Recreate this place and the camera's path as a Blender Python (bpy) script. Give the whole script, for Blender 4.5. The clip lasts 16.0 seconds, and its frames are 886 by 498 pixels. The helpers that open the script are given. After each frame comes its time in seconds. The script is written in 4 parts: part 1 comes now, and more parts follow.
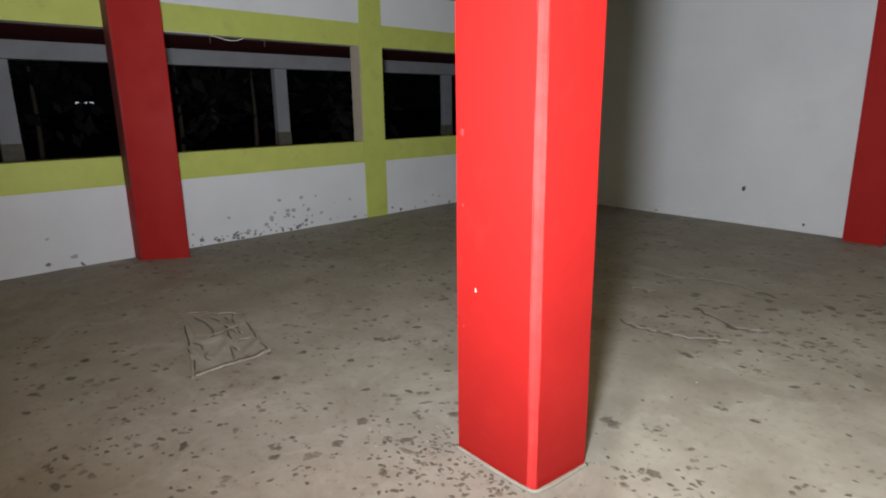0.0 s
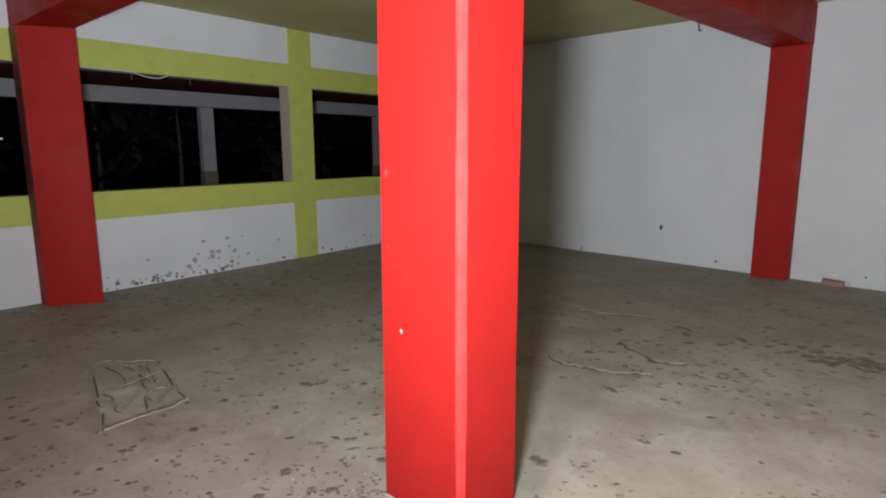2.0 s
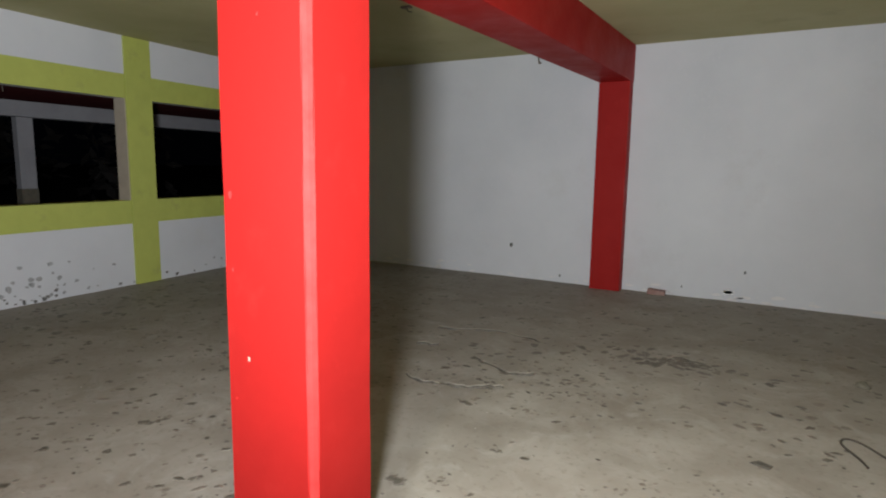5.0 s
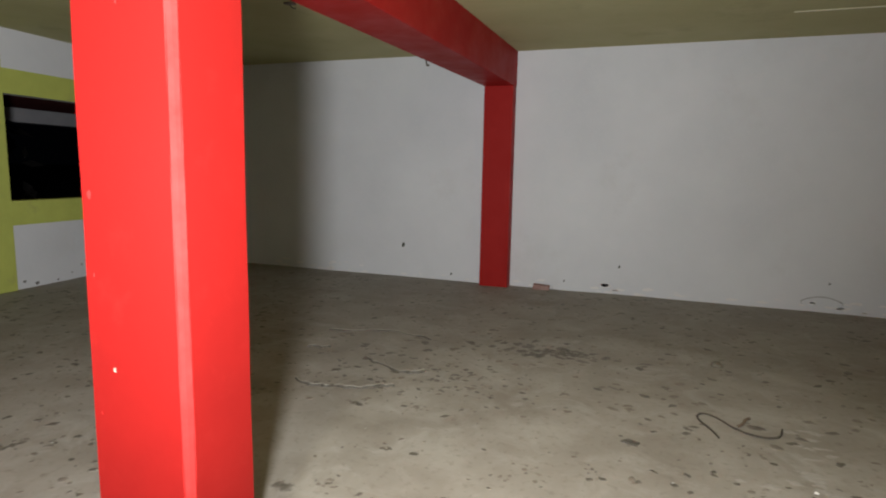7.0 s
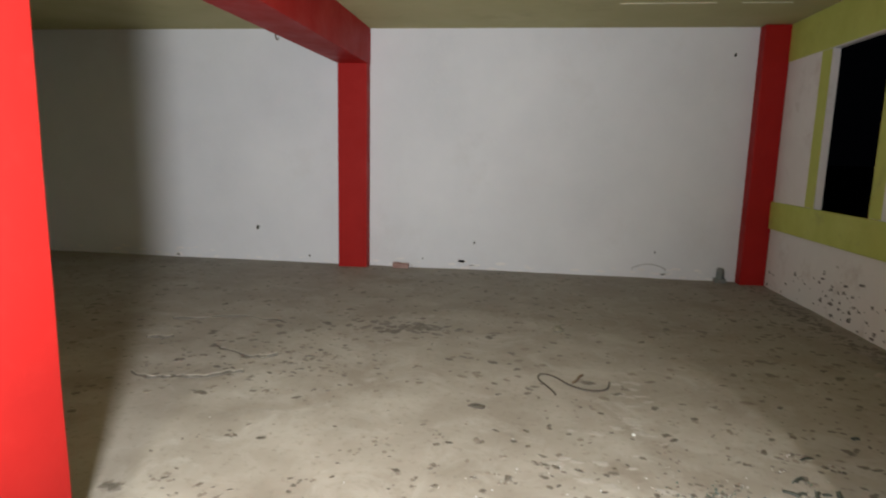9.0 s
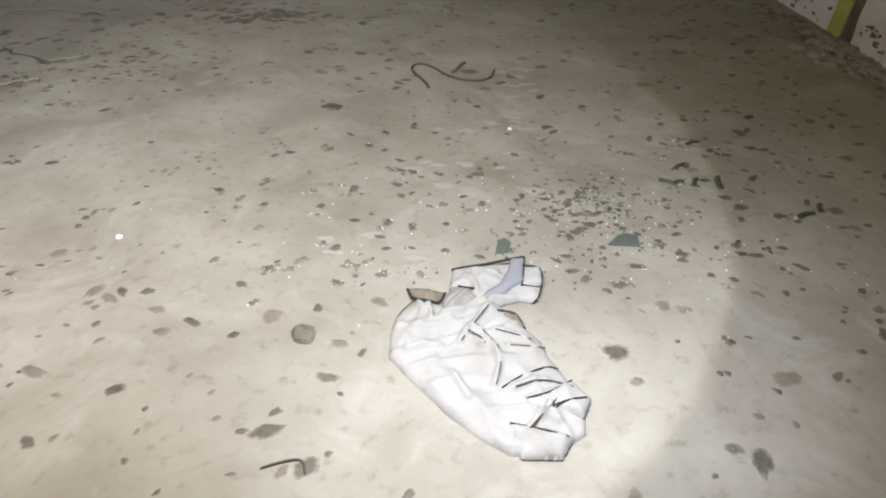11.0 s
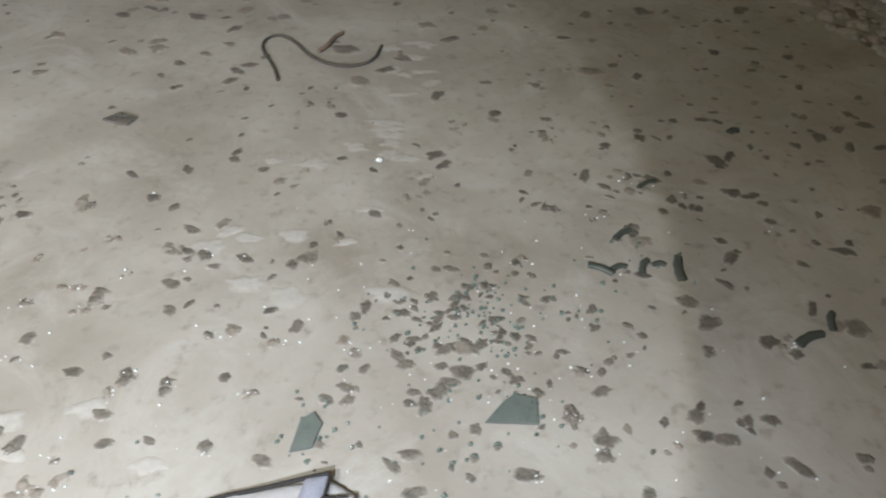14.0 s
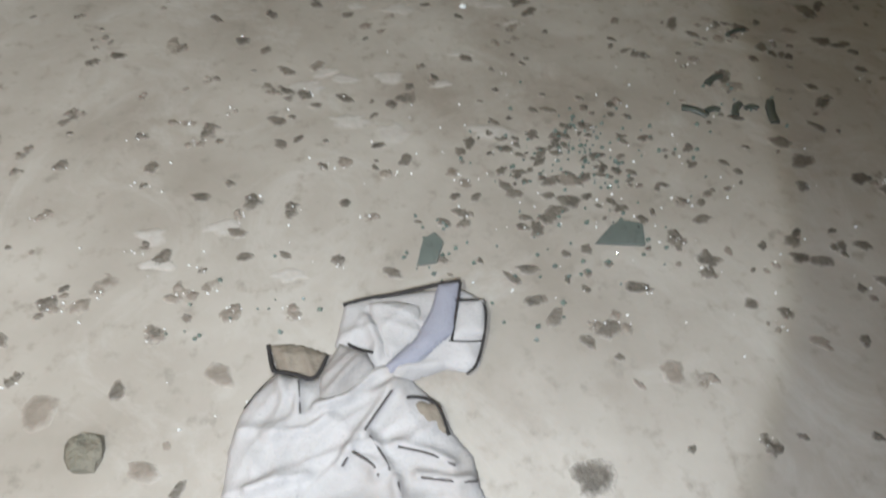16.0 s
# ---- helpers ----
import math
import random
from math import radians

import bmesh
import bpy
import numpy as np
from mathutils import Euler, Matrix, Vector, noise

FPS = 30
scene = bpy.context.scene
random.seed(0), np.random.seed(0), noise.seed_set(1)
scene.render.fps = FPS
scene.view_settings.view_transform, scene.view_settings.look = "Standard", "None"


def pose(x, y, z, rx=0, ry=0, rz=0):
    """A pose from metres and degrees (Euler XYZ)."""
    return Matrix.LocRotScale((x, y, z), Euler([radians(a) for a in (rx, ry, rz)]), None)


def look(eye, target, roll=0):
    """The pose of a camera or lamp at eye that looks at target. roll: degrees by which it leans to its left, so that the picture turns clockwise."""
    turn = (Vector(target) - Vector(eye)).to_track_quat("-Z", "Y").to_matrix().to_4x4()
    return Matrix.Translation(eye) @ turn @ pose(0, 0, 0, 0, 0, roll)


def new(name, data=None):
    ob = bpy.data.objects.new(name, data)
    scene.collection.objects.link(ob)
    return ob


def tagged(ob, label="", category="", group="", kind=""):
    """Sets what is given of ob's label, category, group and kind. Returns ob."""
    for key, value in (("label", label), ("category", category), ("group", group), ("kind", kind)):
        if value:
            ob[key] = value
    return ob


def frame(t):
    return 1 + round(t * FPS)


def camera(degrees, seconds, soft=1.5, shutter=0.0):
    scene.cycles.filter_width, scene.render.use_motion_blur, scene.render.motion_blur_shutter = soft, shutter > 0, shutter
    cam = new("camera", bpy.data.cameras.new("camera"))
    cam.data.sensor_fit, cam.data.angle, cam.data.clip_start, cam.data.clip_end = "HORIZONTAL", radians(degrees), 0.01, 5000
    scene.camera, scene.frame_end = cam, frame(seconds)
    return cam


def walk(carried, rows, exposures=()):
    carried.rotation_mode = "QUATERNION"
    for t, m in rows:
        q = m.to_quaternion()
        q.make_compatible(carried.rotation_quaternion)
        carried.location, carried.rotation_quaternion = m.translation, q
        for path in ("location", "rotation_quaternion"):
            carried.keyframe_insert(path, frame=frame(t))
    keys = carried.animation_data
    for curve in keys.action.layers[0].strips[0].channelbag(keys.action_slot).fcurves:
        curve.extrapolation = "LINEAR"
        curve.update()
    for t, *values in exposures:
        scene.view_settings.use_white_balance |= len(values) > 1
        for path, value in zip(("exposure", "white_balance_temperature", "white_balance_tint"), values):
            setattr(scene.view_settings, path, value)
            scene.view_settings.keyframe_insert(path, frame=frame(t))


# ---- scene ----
cam = camera(74.0, 16.0, soft=2.0, shutter=0.35)
METRES, EYE, TILT, LEAN, TURN = 2.75, 1.5, -13.0, 0.0, 47.0
EXPOSURES = [(0, 0.1, 6100, 9), (4, 0.0, 6100, 9), (7, 0.0, 6400, 9), (9, 0.3, 6400, 10), (9.5, 0.45, 6400, 10), (10, 0.42, 6250, 10), (12.5, 0.25, 5600, 9), (13.5, 0.5, 5550, 9), (14, 0.45, 5550, 9), (14.5, 0.18, 5600, 9), (15.5, 0.12, 5650, 9), (16, 0.05, 5650, 9)]
PATH = [
    (0, (0.584, 0.727, 1.51), (-0.907, 1.974, 1.038), -0.8),
    (0.5, (0.59, 0.726, 1.51), (-0.898, 1.985, 1.064), -0.6),
    (1, (0.59, 0.746, 1.513), (-0.875, 2.046, 1.106), -0.4),
    (1.5, (0.603, 0.754, 1.51), (-0.811, 2.121, 1.145), -0.2),
    (2, (0.609, 0.757, 1.514), (-0.749, 2.185, 1.171), -0.1),
    (2.5, (0.608, 0.753, 1.516), (-0.686, 2.241, 1.183), 0.2),
    (3, (0.621, 0.743, 1.519), (-0.619, 2.28, 1.204), 0.2),
    (3.5, (0.644, 0.747, 1.526), (-0.547, 2.325, 1.224), 0.3),
    (4, (0.637, 0.757, 1.525), (-0.487, 2.386, 1.236), 0.5),
    (6.5, (0.706, 0.772, 1.529), (-0.064, 2.598, 1.257), 1.1),
    (7, (0.72, 0.769, 1.522), (0.046, 2.633, 1.254), 1.1),
    (7.5, (0.744, 0.77, 1.523), (0.168, 2.667, 1.254), 1.1),
    (8, (0.772, 0.766, 1.522), (0.292, 2.689, 1.254), 1.1),
    (8.5, (0.82, 0.774, 1.497), (0.441, 2.718, 1.223), 1.2),
    (9, (0.849, 0.792, 1.487), (0.608, 2.751, 1.169), 1.3),
    (9.5, (0.922, 0.877, 1.375), (0.809, 2.801, 0.842), 1.2),
    (10, (0.981, 0.966, 1.318), (0.973, 2.754, 0.423), 1.3),
    (10.2, (1.024, 1.03, 1.302), (1.026, 2.765, 0.308), 1.2),
    (12.3, (1.461, 1.952, 1.213), (1.508, 3.407, -0.158), 1.4),
    (12.5, (1.51, 2.042, 1.214), (1.559, 3.477, -0.178), 1.4),
    (13, (1.671, 2.279, 1.179), (1.733, 3.686, -0.241), 1.4),
    (13.5, (1.725, 2.372, 1.16), (1.805, 3.769, -0.268), 2.0),
    (14, (1.657, 2.404, 1.148), (1.742, 3.79, -0.291), 2.2),
    (14.5, (1.437, 2.306, 1.182), (1.47, 3.674, -0.277), 1.9),
    (15, (1.385, 2.248, 1.154), (1.38, 3.604, -0.316), 2.1),
    (15.5, (1.415, 2.254, 1.127), (1.415, 3.556, -0.391), 1.7),
    (16, (1.411, 2.246, 1.078), (1.477, 3.378, -0.569), 2.5),
]
walk(cam, [(t, look(eye, target, roll)) for t, eye, target, roll in PATH], EXPOSURES)

# ---- world and light ----
world = bpy.data.worlds.new("night")
scene.world = world
world.use_nodes = True
world.node_tree.nodes["Background"].inputs[0].default_value = (0.35, 0.42, 0.6, 1)
world.node_tree.nodes["Background"].inputs[1].default_value = 0.001

# fixed lamp standing in for the carried torch near the walk's start
torch_stand_in = bpy.data.lights.new("torch_stand_in", "SPOT")
torch_stand_in.energy, torch_stand_in.color = 1000, (1.0, 0.99, 0.985)
torch_stand_in.spot_size, torch_stand_in.spot_blend, torch_stand_in.shadow_soft_size = radians(165), 1.0, 0.12
torch_ob = new("torch_stand_in", torch_stand_in)
torch_ob.matrix_world = look((0.32, 0.72, 1.50), (-3.35, 5.9, 3.8))

# added fixed lamps in place of the carried torch, low at the walk's end: wide spill, clear-edged beam, faint warm rim
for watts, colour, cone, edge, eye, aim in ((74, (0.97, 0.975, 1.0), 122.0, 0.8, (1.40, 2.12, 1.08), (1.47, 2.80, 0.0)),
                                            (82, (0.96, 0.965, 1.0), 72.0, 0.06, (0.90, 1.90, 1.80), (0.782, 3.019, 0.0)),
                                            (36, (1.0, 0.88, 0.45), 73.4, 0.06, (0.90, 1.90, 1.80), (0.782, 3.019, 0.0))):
    low = bpy.data.lights.new("torch_stand_in", "SPOT")
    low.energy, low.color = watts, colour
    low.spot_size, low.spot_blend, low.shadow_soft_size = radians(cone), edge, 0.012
    low_ob = new("torch_stand_in", low)
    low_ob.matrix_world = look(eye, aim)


# ---- materials ----
def material(name, base, other, rough=0.7, scale=3.0, fine=60.0, bump=0.15, mix=0.5, spots=None, spot_scale=1.2, gloss=0.5, grit=0.72, vary=None, pale=None, wet=None):
    """Two-scale mottled surface: base to other by a broad noise, a fine grain in value, bump, optional stain colour."""
    m = bpy.data.materials.new(name)
    m.use_nodes = True
    nt = m.node_tree
    b = nt.nodes["Principled BSDF"]
    co = nt.nodes.new("ShaderNodeNewGeometry" if wet else "ShaderNodeTexCoord")

    def tex(s, detail, r=0.6):
        n = nt.nodes.new("ShaderNodeTexNoise")
        n.inputs["Scale"].default_value, n.inputs["Detail"].default_value, n.inputs["Roughness"].default_value = s, detail, r
        nt.links.new(co.outputs["Position" if wet else "Object"], n.inputs["Vector"])
        return n

    def ramp(src, lo, hi):
        r = nt.nodes.new("ShaderNodeMapRange")
        r.inputs[1].default_value, r.inputs[2].default_value = lo, hi
        nt.links.new(src, r.inputs[0])
        return r.outputs[0]

    def blend(fac, a, c, kind="MIX"):
        n = nt.nodes.new("ShaderNodeMix")
        n.data_type, n.blend_type = "RGBA", kind
        for sock, v in ((n.inputs[0], fac), (n.inputs[6], a), (n.inputs[7], c)):
            if isinstance(v, (tuple, float)):
                sock.default_value = (*v, 1) if isinstance(v, tuple) else v
            else:
                nt.links.new(v, sock)
        return n.outputs[2]

    broad, grain = tex(scale, 6), tex(fine, 4)
    col = blend(ramp(broad.outputs[0], 0.5 - mix / 2, 0.5 + mix / 2), base, other)
    dark = tuple(v * grit for v in base)
    col = blend(ramp(grain.outputs[0], 0.55, 0.8), col, dark)
    if spots:
        stain = tex(spot_scale, 9, 0.7)
        col = blend(ramp(stain.outputs[0], 0.56, 0.72), col, spots)
    if pale:
        cloud, wisp = tex(2.6, 9, 0.72), tex(11, 6, 0.65)
        cloud.inputs["Distortion"].default_value = 1.2
        col = blend(ramp(cloud.outputs[0], 0.50, 0.74), col, pale)
        col = blend(ramp(wisp.outputs[0], 0.60, 0.95), col, tuple(v * 0.72 for v in base))
    shine = None
    if wet:
        clot, shade = tex(55, 5, 0.7), tex(28, 4)
        mark = nt.nodes.new("ShaderNodeAttribute")
        mark.attribute_name = "wet"
        total = nt.nodes.new("ShaderNodeMath")
        total.operation = "ADD"
        nt.links.new(mark.outputs["Fac"], total.inputs[0])
        nt.links.new(clot.outputs[0], total.inputs[1])
        shine = ramp(total.outputs[0], 0.72, 1.18)
        mud, col = col, blend(ramp(shade.outputs[0], 0.35, 0.65), wet[0], wet[1])
    if vary:
        geo, info, add = nt.nodes.new("ShaderNodeNewGeometry"), nt.nodes.new("ShaderNodeObjectInfo"), nt.nodes.new("ShaderNodeMath")
        add.operation = "MULTIPLY_ADD"
        add.inputs[1].default_value = 0.36
        nt.links.new(geo.outputs["Random Per Island"], add.inputs[0])
        half = nt.nodes.new("ShaderNodeMath")
        half.operation = "MULTIPLY"
        half.inputs[1].default_value = 0.2
        nt.links.new(info.outputs["Random"], half.inputs[0])
        nt.links.new(half.outputs[0], add.inputs[2])
        col = blend(add.outputs[0], col, vary)
    if wet:
        col = blend(shine, mud, col)
    nt.links.new(col, b.inputs["Base Color"])
    rr = nt.nodes.new("ShaderNodeMapRange")
    rr.inputs[1].default_value, rr.inputs[2].default_value = 0.3, 0.7
    rr.inputs[3].default_value, rr.inputs[4].default_value = max(rough - 0.12, 0.05), min(rough + 0.12, 1)
    nt.links.new(broad.outputs[0], rr.inputs[0])
    nt.links.new(rr.outputs[0], b.inputs["Roughness"])
    b.inputs["Specular IOR Level"].default_value = gloss
    if bump:
        h = nt.nodes.new("ShaderNodeMath")
        h.operation = "MULTIPLY_ADD"
        h.inputs[1].default_value = 0.35
        nt.links.new(grain.outputs[0], h.inputs[0])
        nt.links.new(broad.outputs[0], h.inputs[2])
        bp = nt.nodes.new("ShaderNodeBump")
        bp.inputs["Strength"].default_value, bp.inputs["Distance"].default_value = bump, 0.02
        nt.links.new(h.outputs[0], bp.inputs["Height"])
        nt.links.new(bp.outputs[0], b.inputs["Normal"])
    return m


SILT = dict(base=(0.218, 0.194, 0.160), other=(0.325, 0.302, 0.262), scale=1.9, mix=0.4, spots=(0.19, 0.162, 0.13), spot_scale=0.9, grit=0.88, pale=(0.345, 0.325, 0.288))
MUD = material("drying_mud", rough=0.66, fine=22, bump=0.16, gloss=0.22, **SILT)
CLOD = material("wet_clod", rough=0.55, fine=110, bump=0.7, gloss=0.4, vary=(0.19, 0.165, 0.135), wet=((0.056, 0.050, 0.039), (0.118, 0.104, 0.083)), **SILT)
SMUDGE = material("wet_footprint", rough=0.62, fine=70, bump=0.5, gloss=0.3, vary=(0.22, 0.19, 0.155), wet=((0.115, 0.098, 0.078), (0.185, 0.16, 0.13)), **SILT)
DARKMUD = material("dark_mud", (0.062, 0.056, 0.045), (0.12, 0.108, 0.088), 0.5, 30, 110, 0.6, 0.5, gloss=0.4)
BOTTLE = material("green_glass_chip", (0.078, 0.105, 0.090), (0.14, 0.172, 0.148), 0.2, 25, 80, 0.0, gloss=0.8)
PALE = material("pale_silt", rough=0.7, fine=50, bump=0.3, gloss=0.2, wet=((0.345, 0.325, 0.292), (0.305, 0.283, 0.25)), **SILT)
WHITE = material("white_emulsion", (0.69, 0.70, 0.725), (0.595, 0.61, 0.64), 0.75, 0.9, 30, 0.05, 0.5, (0.60, 0.605, 0.62), 0.8, 0.2, 0.96)
STAINED = material("stained_white_emulsion", (0.76, 0.75, 0.745), (0.70, 0.68, 0.675), 0.8, 2.2, 30, 0.12, 0.5, (0.56, 0.52, 0.50), 2.5, 0.2, 0.92)
GREEN = material("lime_green_paint", (0.50, 0.55, 0.13), (0.43, 0.47, 0.11), 0.6, 4, 50, 0.1, 0.5, (0.37, 0.38, 0.12), 3.0, 0.3, 0.92)
RED = material("red_gloss_paint", (0.345, 0.0135, 0.0115), (0.295, 0.0105, 0.009), 0.55, 3, 45, 0.06, 0.5, (0.36, 0.017, 0.014), 5.0, 0.15, 0.95)
RED_PALE = material("pale_red_paint", (0.60, 0.042, 0.038), (0.55, 0.028, 0.025), 0.8, 14, 60, 0.08, 0.5, gloss=0.1, grit=0.95)
CEIL = material("yellow_cream_ceiling_paint", (0.47, 0.44, 0.235), (0.40, 0.375, 0.20), 0.8, 1.2, 40, 0.06, 0.5, (0.34, 0.31, 0.17), 1.0, 0.2, 0.95)
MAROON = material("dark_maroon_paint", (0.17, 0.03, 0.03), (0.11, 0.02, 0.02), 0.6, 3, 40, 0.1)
CREAM = material("bare_cream_plaster", (0.52, 0.46, 0.36), (0.42, 0.36, 0.28), 0.8, 6, 50, 0.3)
FLECK = material("dark_mould_fleck", (0.10, 0.095, 0.09), (0.24, 0.23, 0.22), 0.9, 25, 90, 0.2)
MOULD = material("grey_mould", (0.27, 0.275, 0.28), (0.46, 0.465, 0.47), 0.9, 25, 90, 0.1)
RUBBLE = material("pale_plaster_rubble", (0.36, 0.34, 0.30), (0.24, 0.215, 0.18), 0.9, 18, 70, 0.6)
PLASTER = material("broken_plaster", (0.10, 0.095, 0.07), (0.19, 0.17, 0.13), 0.9, 14, 60, 0.8)
BRICK = material("red_brick", (0.25, 0.115, 0.095), (0.38, 0.27, 0.24), 0.85, 12, 70, 0.5)
GREY = material("grey_green_plastic", (0.13, 0.15, 0.14), (0.2, 0.21, 0.2), 0.6, 12, 70, 0.2)
TWIG = material("brown_twig", (0.11, 0.075, 0.05), (0.18, 0.13, 0.09), 0.85, 40, 140, 0.5)
ROPE = material("dark_rope", (0.045, 0.038, 0.03), (0.10, 0.085, 0.065), 0.85, 60, 200, 0.6)
CLOTH = material("dirty_white_cotton", (0.375, 0.362, 0.352), (0.28, 0.268, 0.255), 0.9, 7, 160, 0.3, 0.5, (0.29, 0.265, 0.24), 8.0, 0.1)
SHADECLOTH = material("shade_grey_cotton", (0.30, 0.285, 0.27), (0.20, 0.185, 0.17), 0.9, 12, 160, 0.3, gloss=0.1)
GREYCLOTH = material("grey_elastic", (0.24, 0.24, 0.27), (0.20, 0.20, 0.23), 0.85, 9, 200, 0.3, gloss=0.1)
MUDCLOTH = material("muddy_cotton", (0.22, 0.19, 0.15), (0.13, 0.11, 0.085), 0.9, 14, 160, 0.4, gloss=0.1)
FOLD_SHADE = material("grey_fold_shade", (0.055, 0.05, 0.047), (0.10, 0.09, 0.085), 0.9, 30, 120, 0.3, gloss=0.1)
TRIM_SHADE = material("black_trim_and_shade", (0.010, 0.009, 0.008), (0.026, 0.022, 0.02), 0.9, 30, 120, 0.3)
SHEET = material("muddy_plastic_sheet", (0.25, 0.224, 0.186), (0.325, 0.298, 0.254), 0.5, 9, 50, 0.5)
SLATE = material("green_slate_glass", (0.08, 0.092, 0.082), (0.12, 0.135, 0.12), 0.35, 10, 60, 0.1, gloss=0.6)
CRUMB = material("glass_crumb", (0.75, 0.76, 0.74), (0.6, 0.62, 0.6), 0.12, 30, 90, 0.0, gloss=0.9)
BLACK = material("black_rubber", (0.035, 0.042, 0.034), (0.07, 0.075, 0.06), 0.5, 20, 80, 0.1)
METAL = material("rusted_steel", (0.12, 0.10, 0.085), (0.2, 0.15, 0.11), 0.55, 30, 90, 0.3)
WIRE = material("white_cable", (0.68, 0.68, 0.66), (0.55, 0.55, 0.53), 0.5, 20, 80, 0.0)
GREYPAINT = material("weathered_grey_white_paint", (0.36, 0.36, 0.38), (0.28, 0.28, 0.30), 0.8, 2.5, 40, 0.1)
STRIP = material("ceiling_strip", (0.58, 0.56, 0.40), (0.5, 0.48, 0.33), 0.7, 9, 40, 0.05)
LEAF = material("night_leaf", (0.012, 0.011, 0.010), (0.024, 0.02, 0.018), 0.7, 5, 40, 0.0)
BARK = material("bark", (0.10, 0.08, 0.06), (0.15, 0.12, 0.09), 0.9, 8, 40, 0.6)
SOIL = material("dark_soil", (0.07, 0.06, 0.045), (0.10, 0.085, 0.065), 0.9, 0.6, 20, 0.4)


# ---- builders ----
def part(name, bm, mat, parent=None, label=""):
    me = bpy.data.meshes.new(name)
    bm.normal_update()
    bm.to_mesh(me)
    bm.free()
    me.materials.append(mat)
    ob = new(name, me)
    if parent:
        ob.parent = parent
    if label:
        ob["label"] = label
    return ob


def box(bm, x0, x1, y0, y1, z0, z1, bevel=0.0):
    r = bmesh.ops.create_cube(bm, size=1)["verts"]
    for v in r:
        v.co = Vector(((x0 + x1) / 2 + v.co.x * (x1 - x0), (y0 + y1) / 2 + v.co.y * (y1 - y0), (z0 + z1) / 2 + v.co.z * (z1 - z0)))
    if bevel:
        edges = list({e for v in r for e in v.link_edges})
        bmesh.ops.bevel(bm, geom=edges, offset=bevel, segments=2, profile=0.6, affect="EDGES")
    return bm


def slab(x0, x1, y0, y1, z0, z1, bevel=0.0):
    return box(bmesh.new(), x0, x1, y0, y1, z0, z1, bevel)


def holder(name, m=None):
    ob = new(name)
    ob.empty_display_size = 0.1
    if m is not None:
        ob.matrix_world = m
    return ob


def tube(points, radius, closed=False, sides=8, cycles=1):
    """A smoothed pipe through points, as a bmesh."""
    pts = [Vector(p) for p in points]
    for _ in range(cycles * 2):
        fresh = [pts[0]]
        for a, c in zip(pts, pts[1:]):
            fresh += [a.lerp(c, 0.25), a.lerp(c, 0.75)]
        pts = fresh + [pts[-1]]
    bm, rings = bmesh.new(), []
    for i, p in enumerate(pts):
        d = (pts[min(i + 1, len(pts) - 1)] - pts[max(i - 1, 0)]).normalized()
        u = d.cross(Vector((0, 0, 1)))
        u = u.normalized() if u.length > 1e-4 else Vector((1, 0, 0))
        w = u.cross(d)
        rings.append([bm.verts.new(p + radius * (math.cos(a) * u + math.sin(a) * w)) for a in (2 * math.pi * k / sides for k in range(sides))])
    for a, c in zip(rings, rings[1:]):
        for k in range(sides):
            f = bm.faces.new((a[k], a[(k + 1) % sides], c[(k + 1) % sides], c[k]))
            f.smooth = True
    bm.faces.new(rings[0]), bm.faces.new(rings[-1][::-1])
    bmesh.ops.recalc_face_normals(bm, faces=bm.faces)
    return bm


rng = random.Random(7)


def lump_into(verts, faces, x, y, z, length, width, height, turn, rough=0.35):
    """One low, ragged dome of mud on the floor."""
    n, seed = 13, rng.uniform(0, 900)
    start, c, s = len(verts), math.cos(turn), math.sin(turn)
    for ring, (k, up) in enumerate(((1.22, -0.15), (0.84, 0.6), (0.45, 1.0))):
        for i in range(n):
            a = 2 * math.pi * i / n
            r = k * (1 + rough * 1.6 * noise.noise((math.cos(a) * 1.6 + seed, math.sin(a) * 1.6, seed)) + rng.uniform(-0.5, 0.5) * rough * 0.22)
            px, py = r * length * math.cos(a), r * width * math.sin(a)
            verts.append((x + c * px - s * py, y + s * px + c * py, z + height * up * rng.uniform(0.55, 1.15) if up > 0 else z - 0.0012))
    verts.append((x, y, z + height * rng.uniform(0.3, 0.9)))
    for ring in (0, 1):
        for i in range(n):
            a, d = start + ring * n + i, start + ring * n + (i + 1) % n
            faces.append((a, d, d + n, a + n))
    for i in range(n):
        faces.append((start + 2 * n + i, start + 2 * n + (i + 1) % n, start + 3 * n))


WET = [0.0] * 13 + [0.5] * 13 + [0.85] * 13 + [0.95]   # how damp a lump is, from its skirt to its middle


def mark_wet(me):
    mark = me.attributes.new("wet", "FLOAT", "POINT")
    mark.data.foreach_set("value", WET * (len(me.vertices) // len(WET)))


def from_lists(name, verts, faces, mat, parent=None, smooth=True):
    me = bpy.data.meshes.new(name)
    me.from_pydata(verts, [], faces)
    me.update()
    if smooth:
        me.polygons.foreach_set("use_smooth", [True] * len(me.polygons))
    me.materials.append(mat)
    ob = new(name, me)
    if parent:
        ob.parent = parent
    return ob


# ---- room shell ----
X1, Y0, Y1, TOP = 3.87, -3.2, 8.36, 3.03   # inner face of the window wall on the right, end walls, ceiling


def floor_height(x, y):
    return 0.006 * noise.noise((x * 0.9, y * 0.9, 3)) + 0.0035 * noise.noise((x * 4, y * 4, 9)) + 0.0015 * noise.noise((x * 13, y * 13, 5))


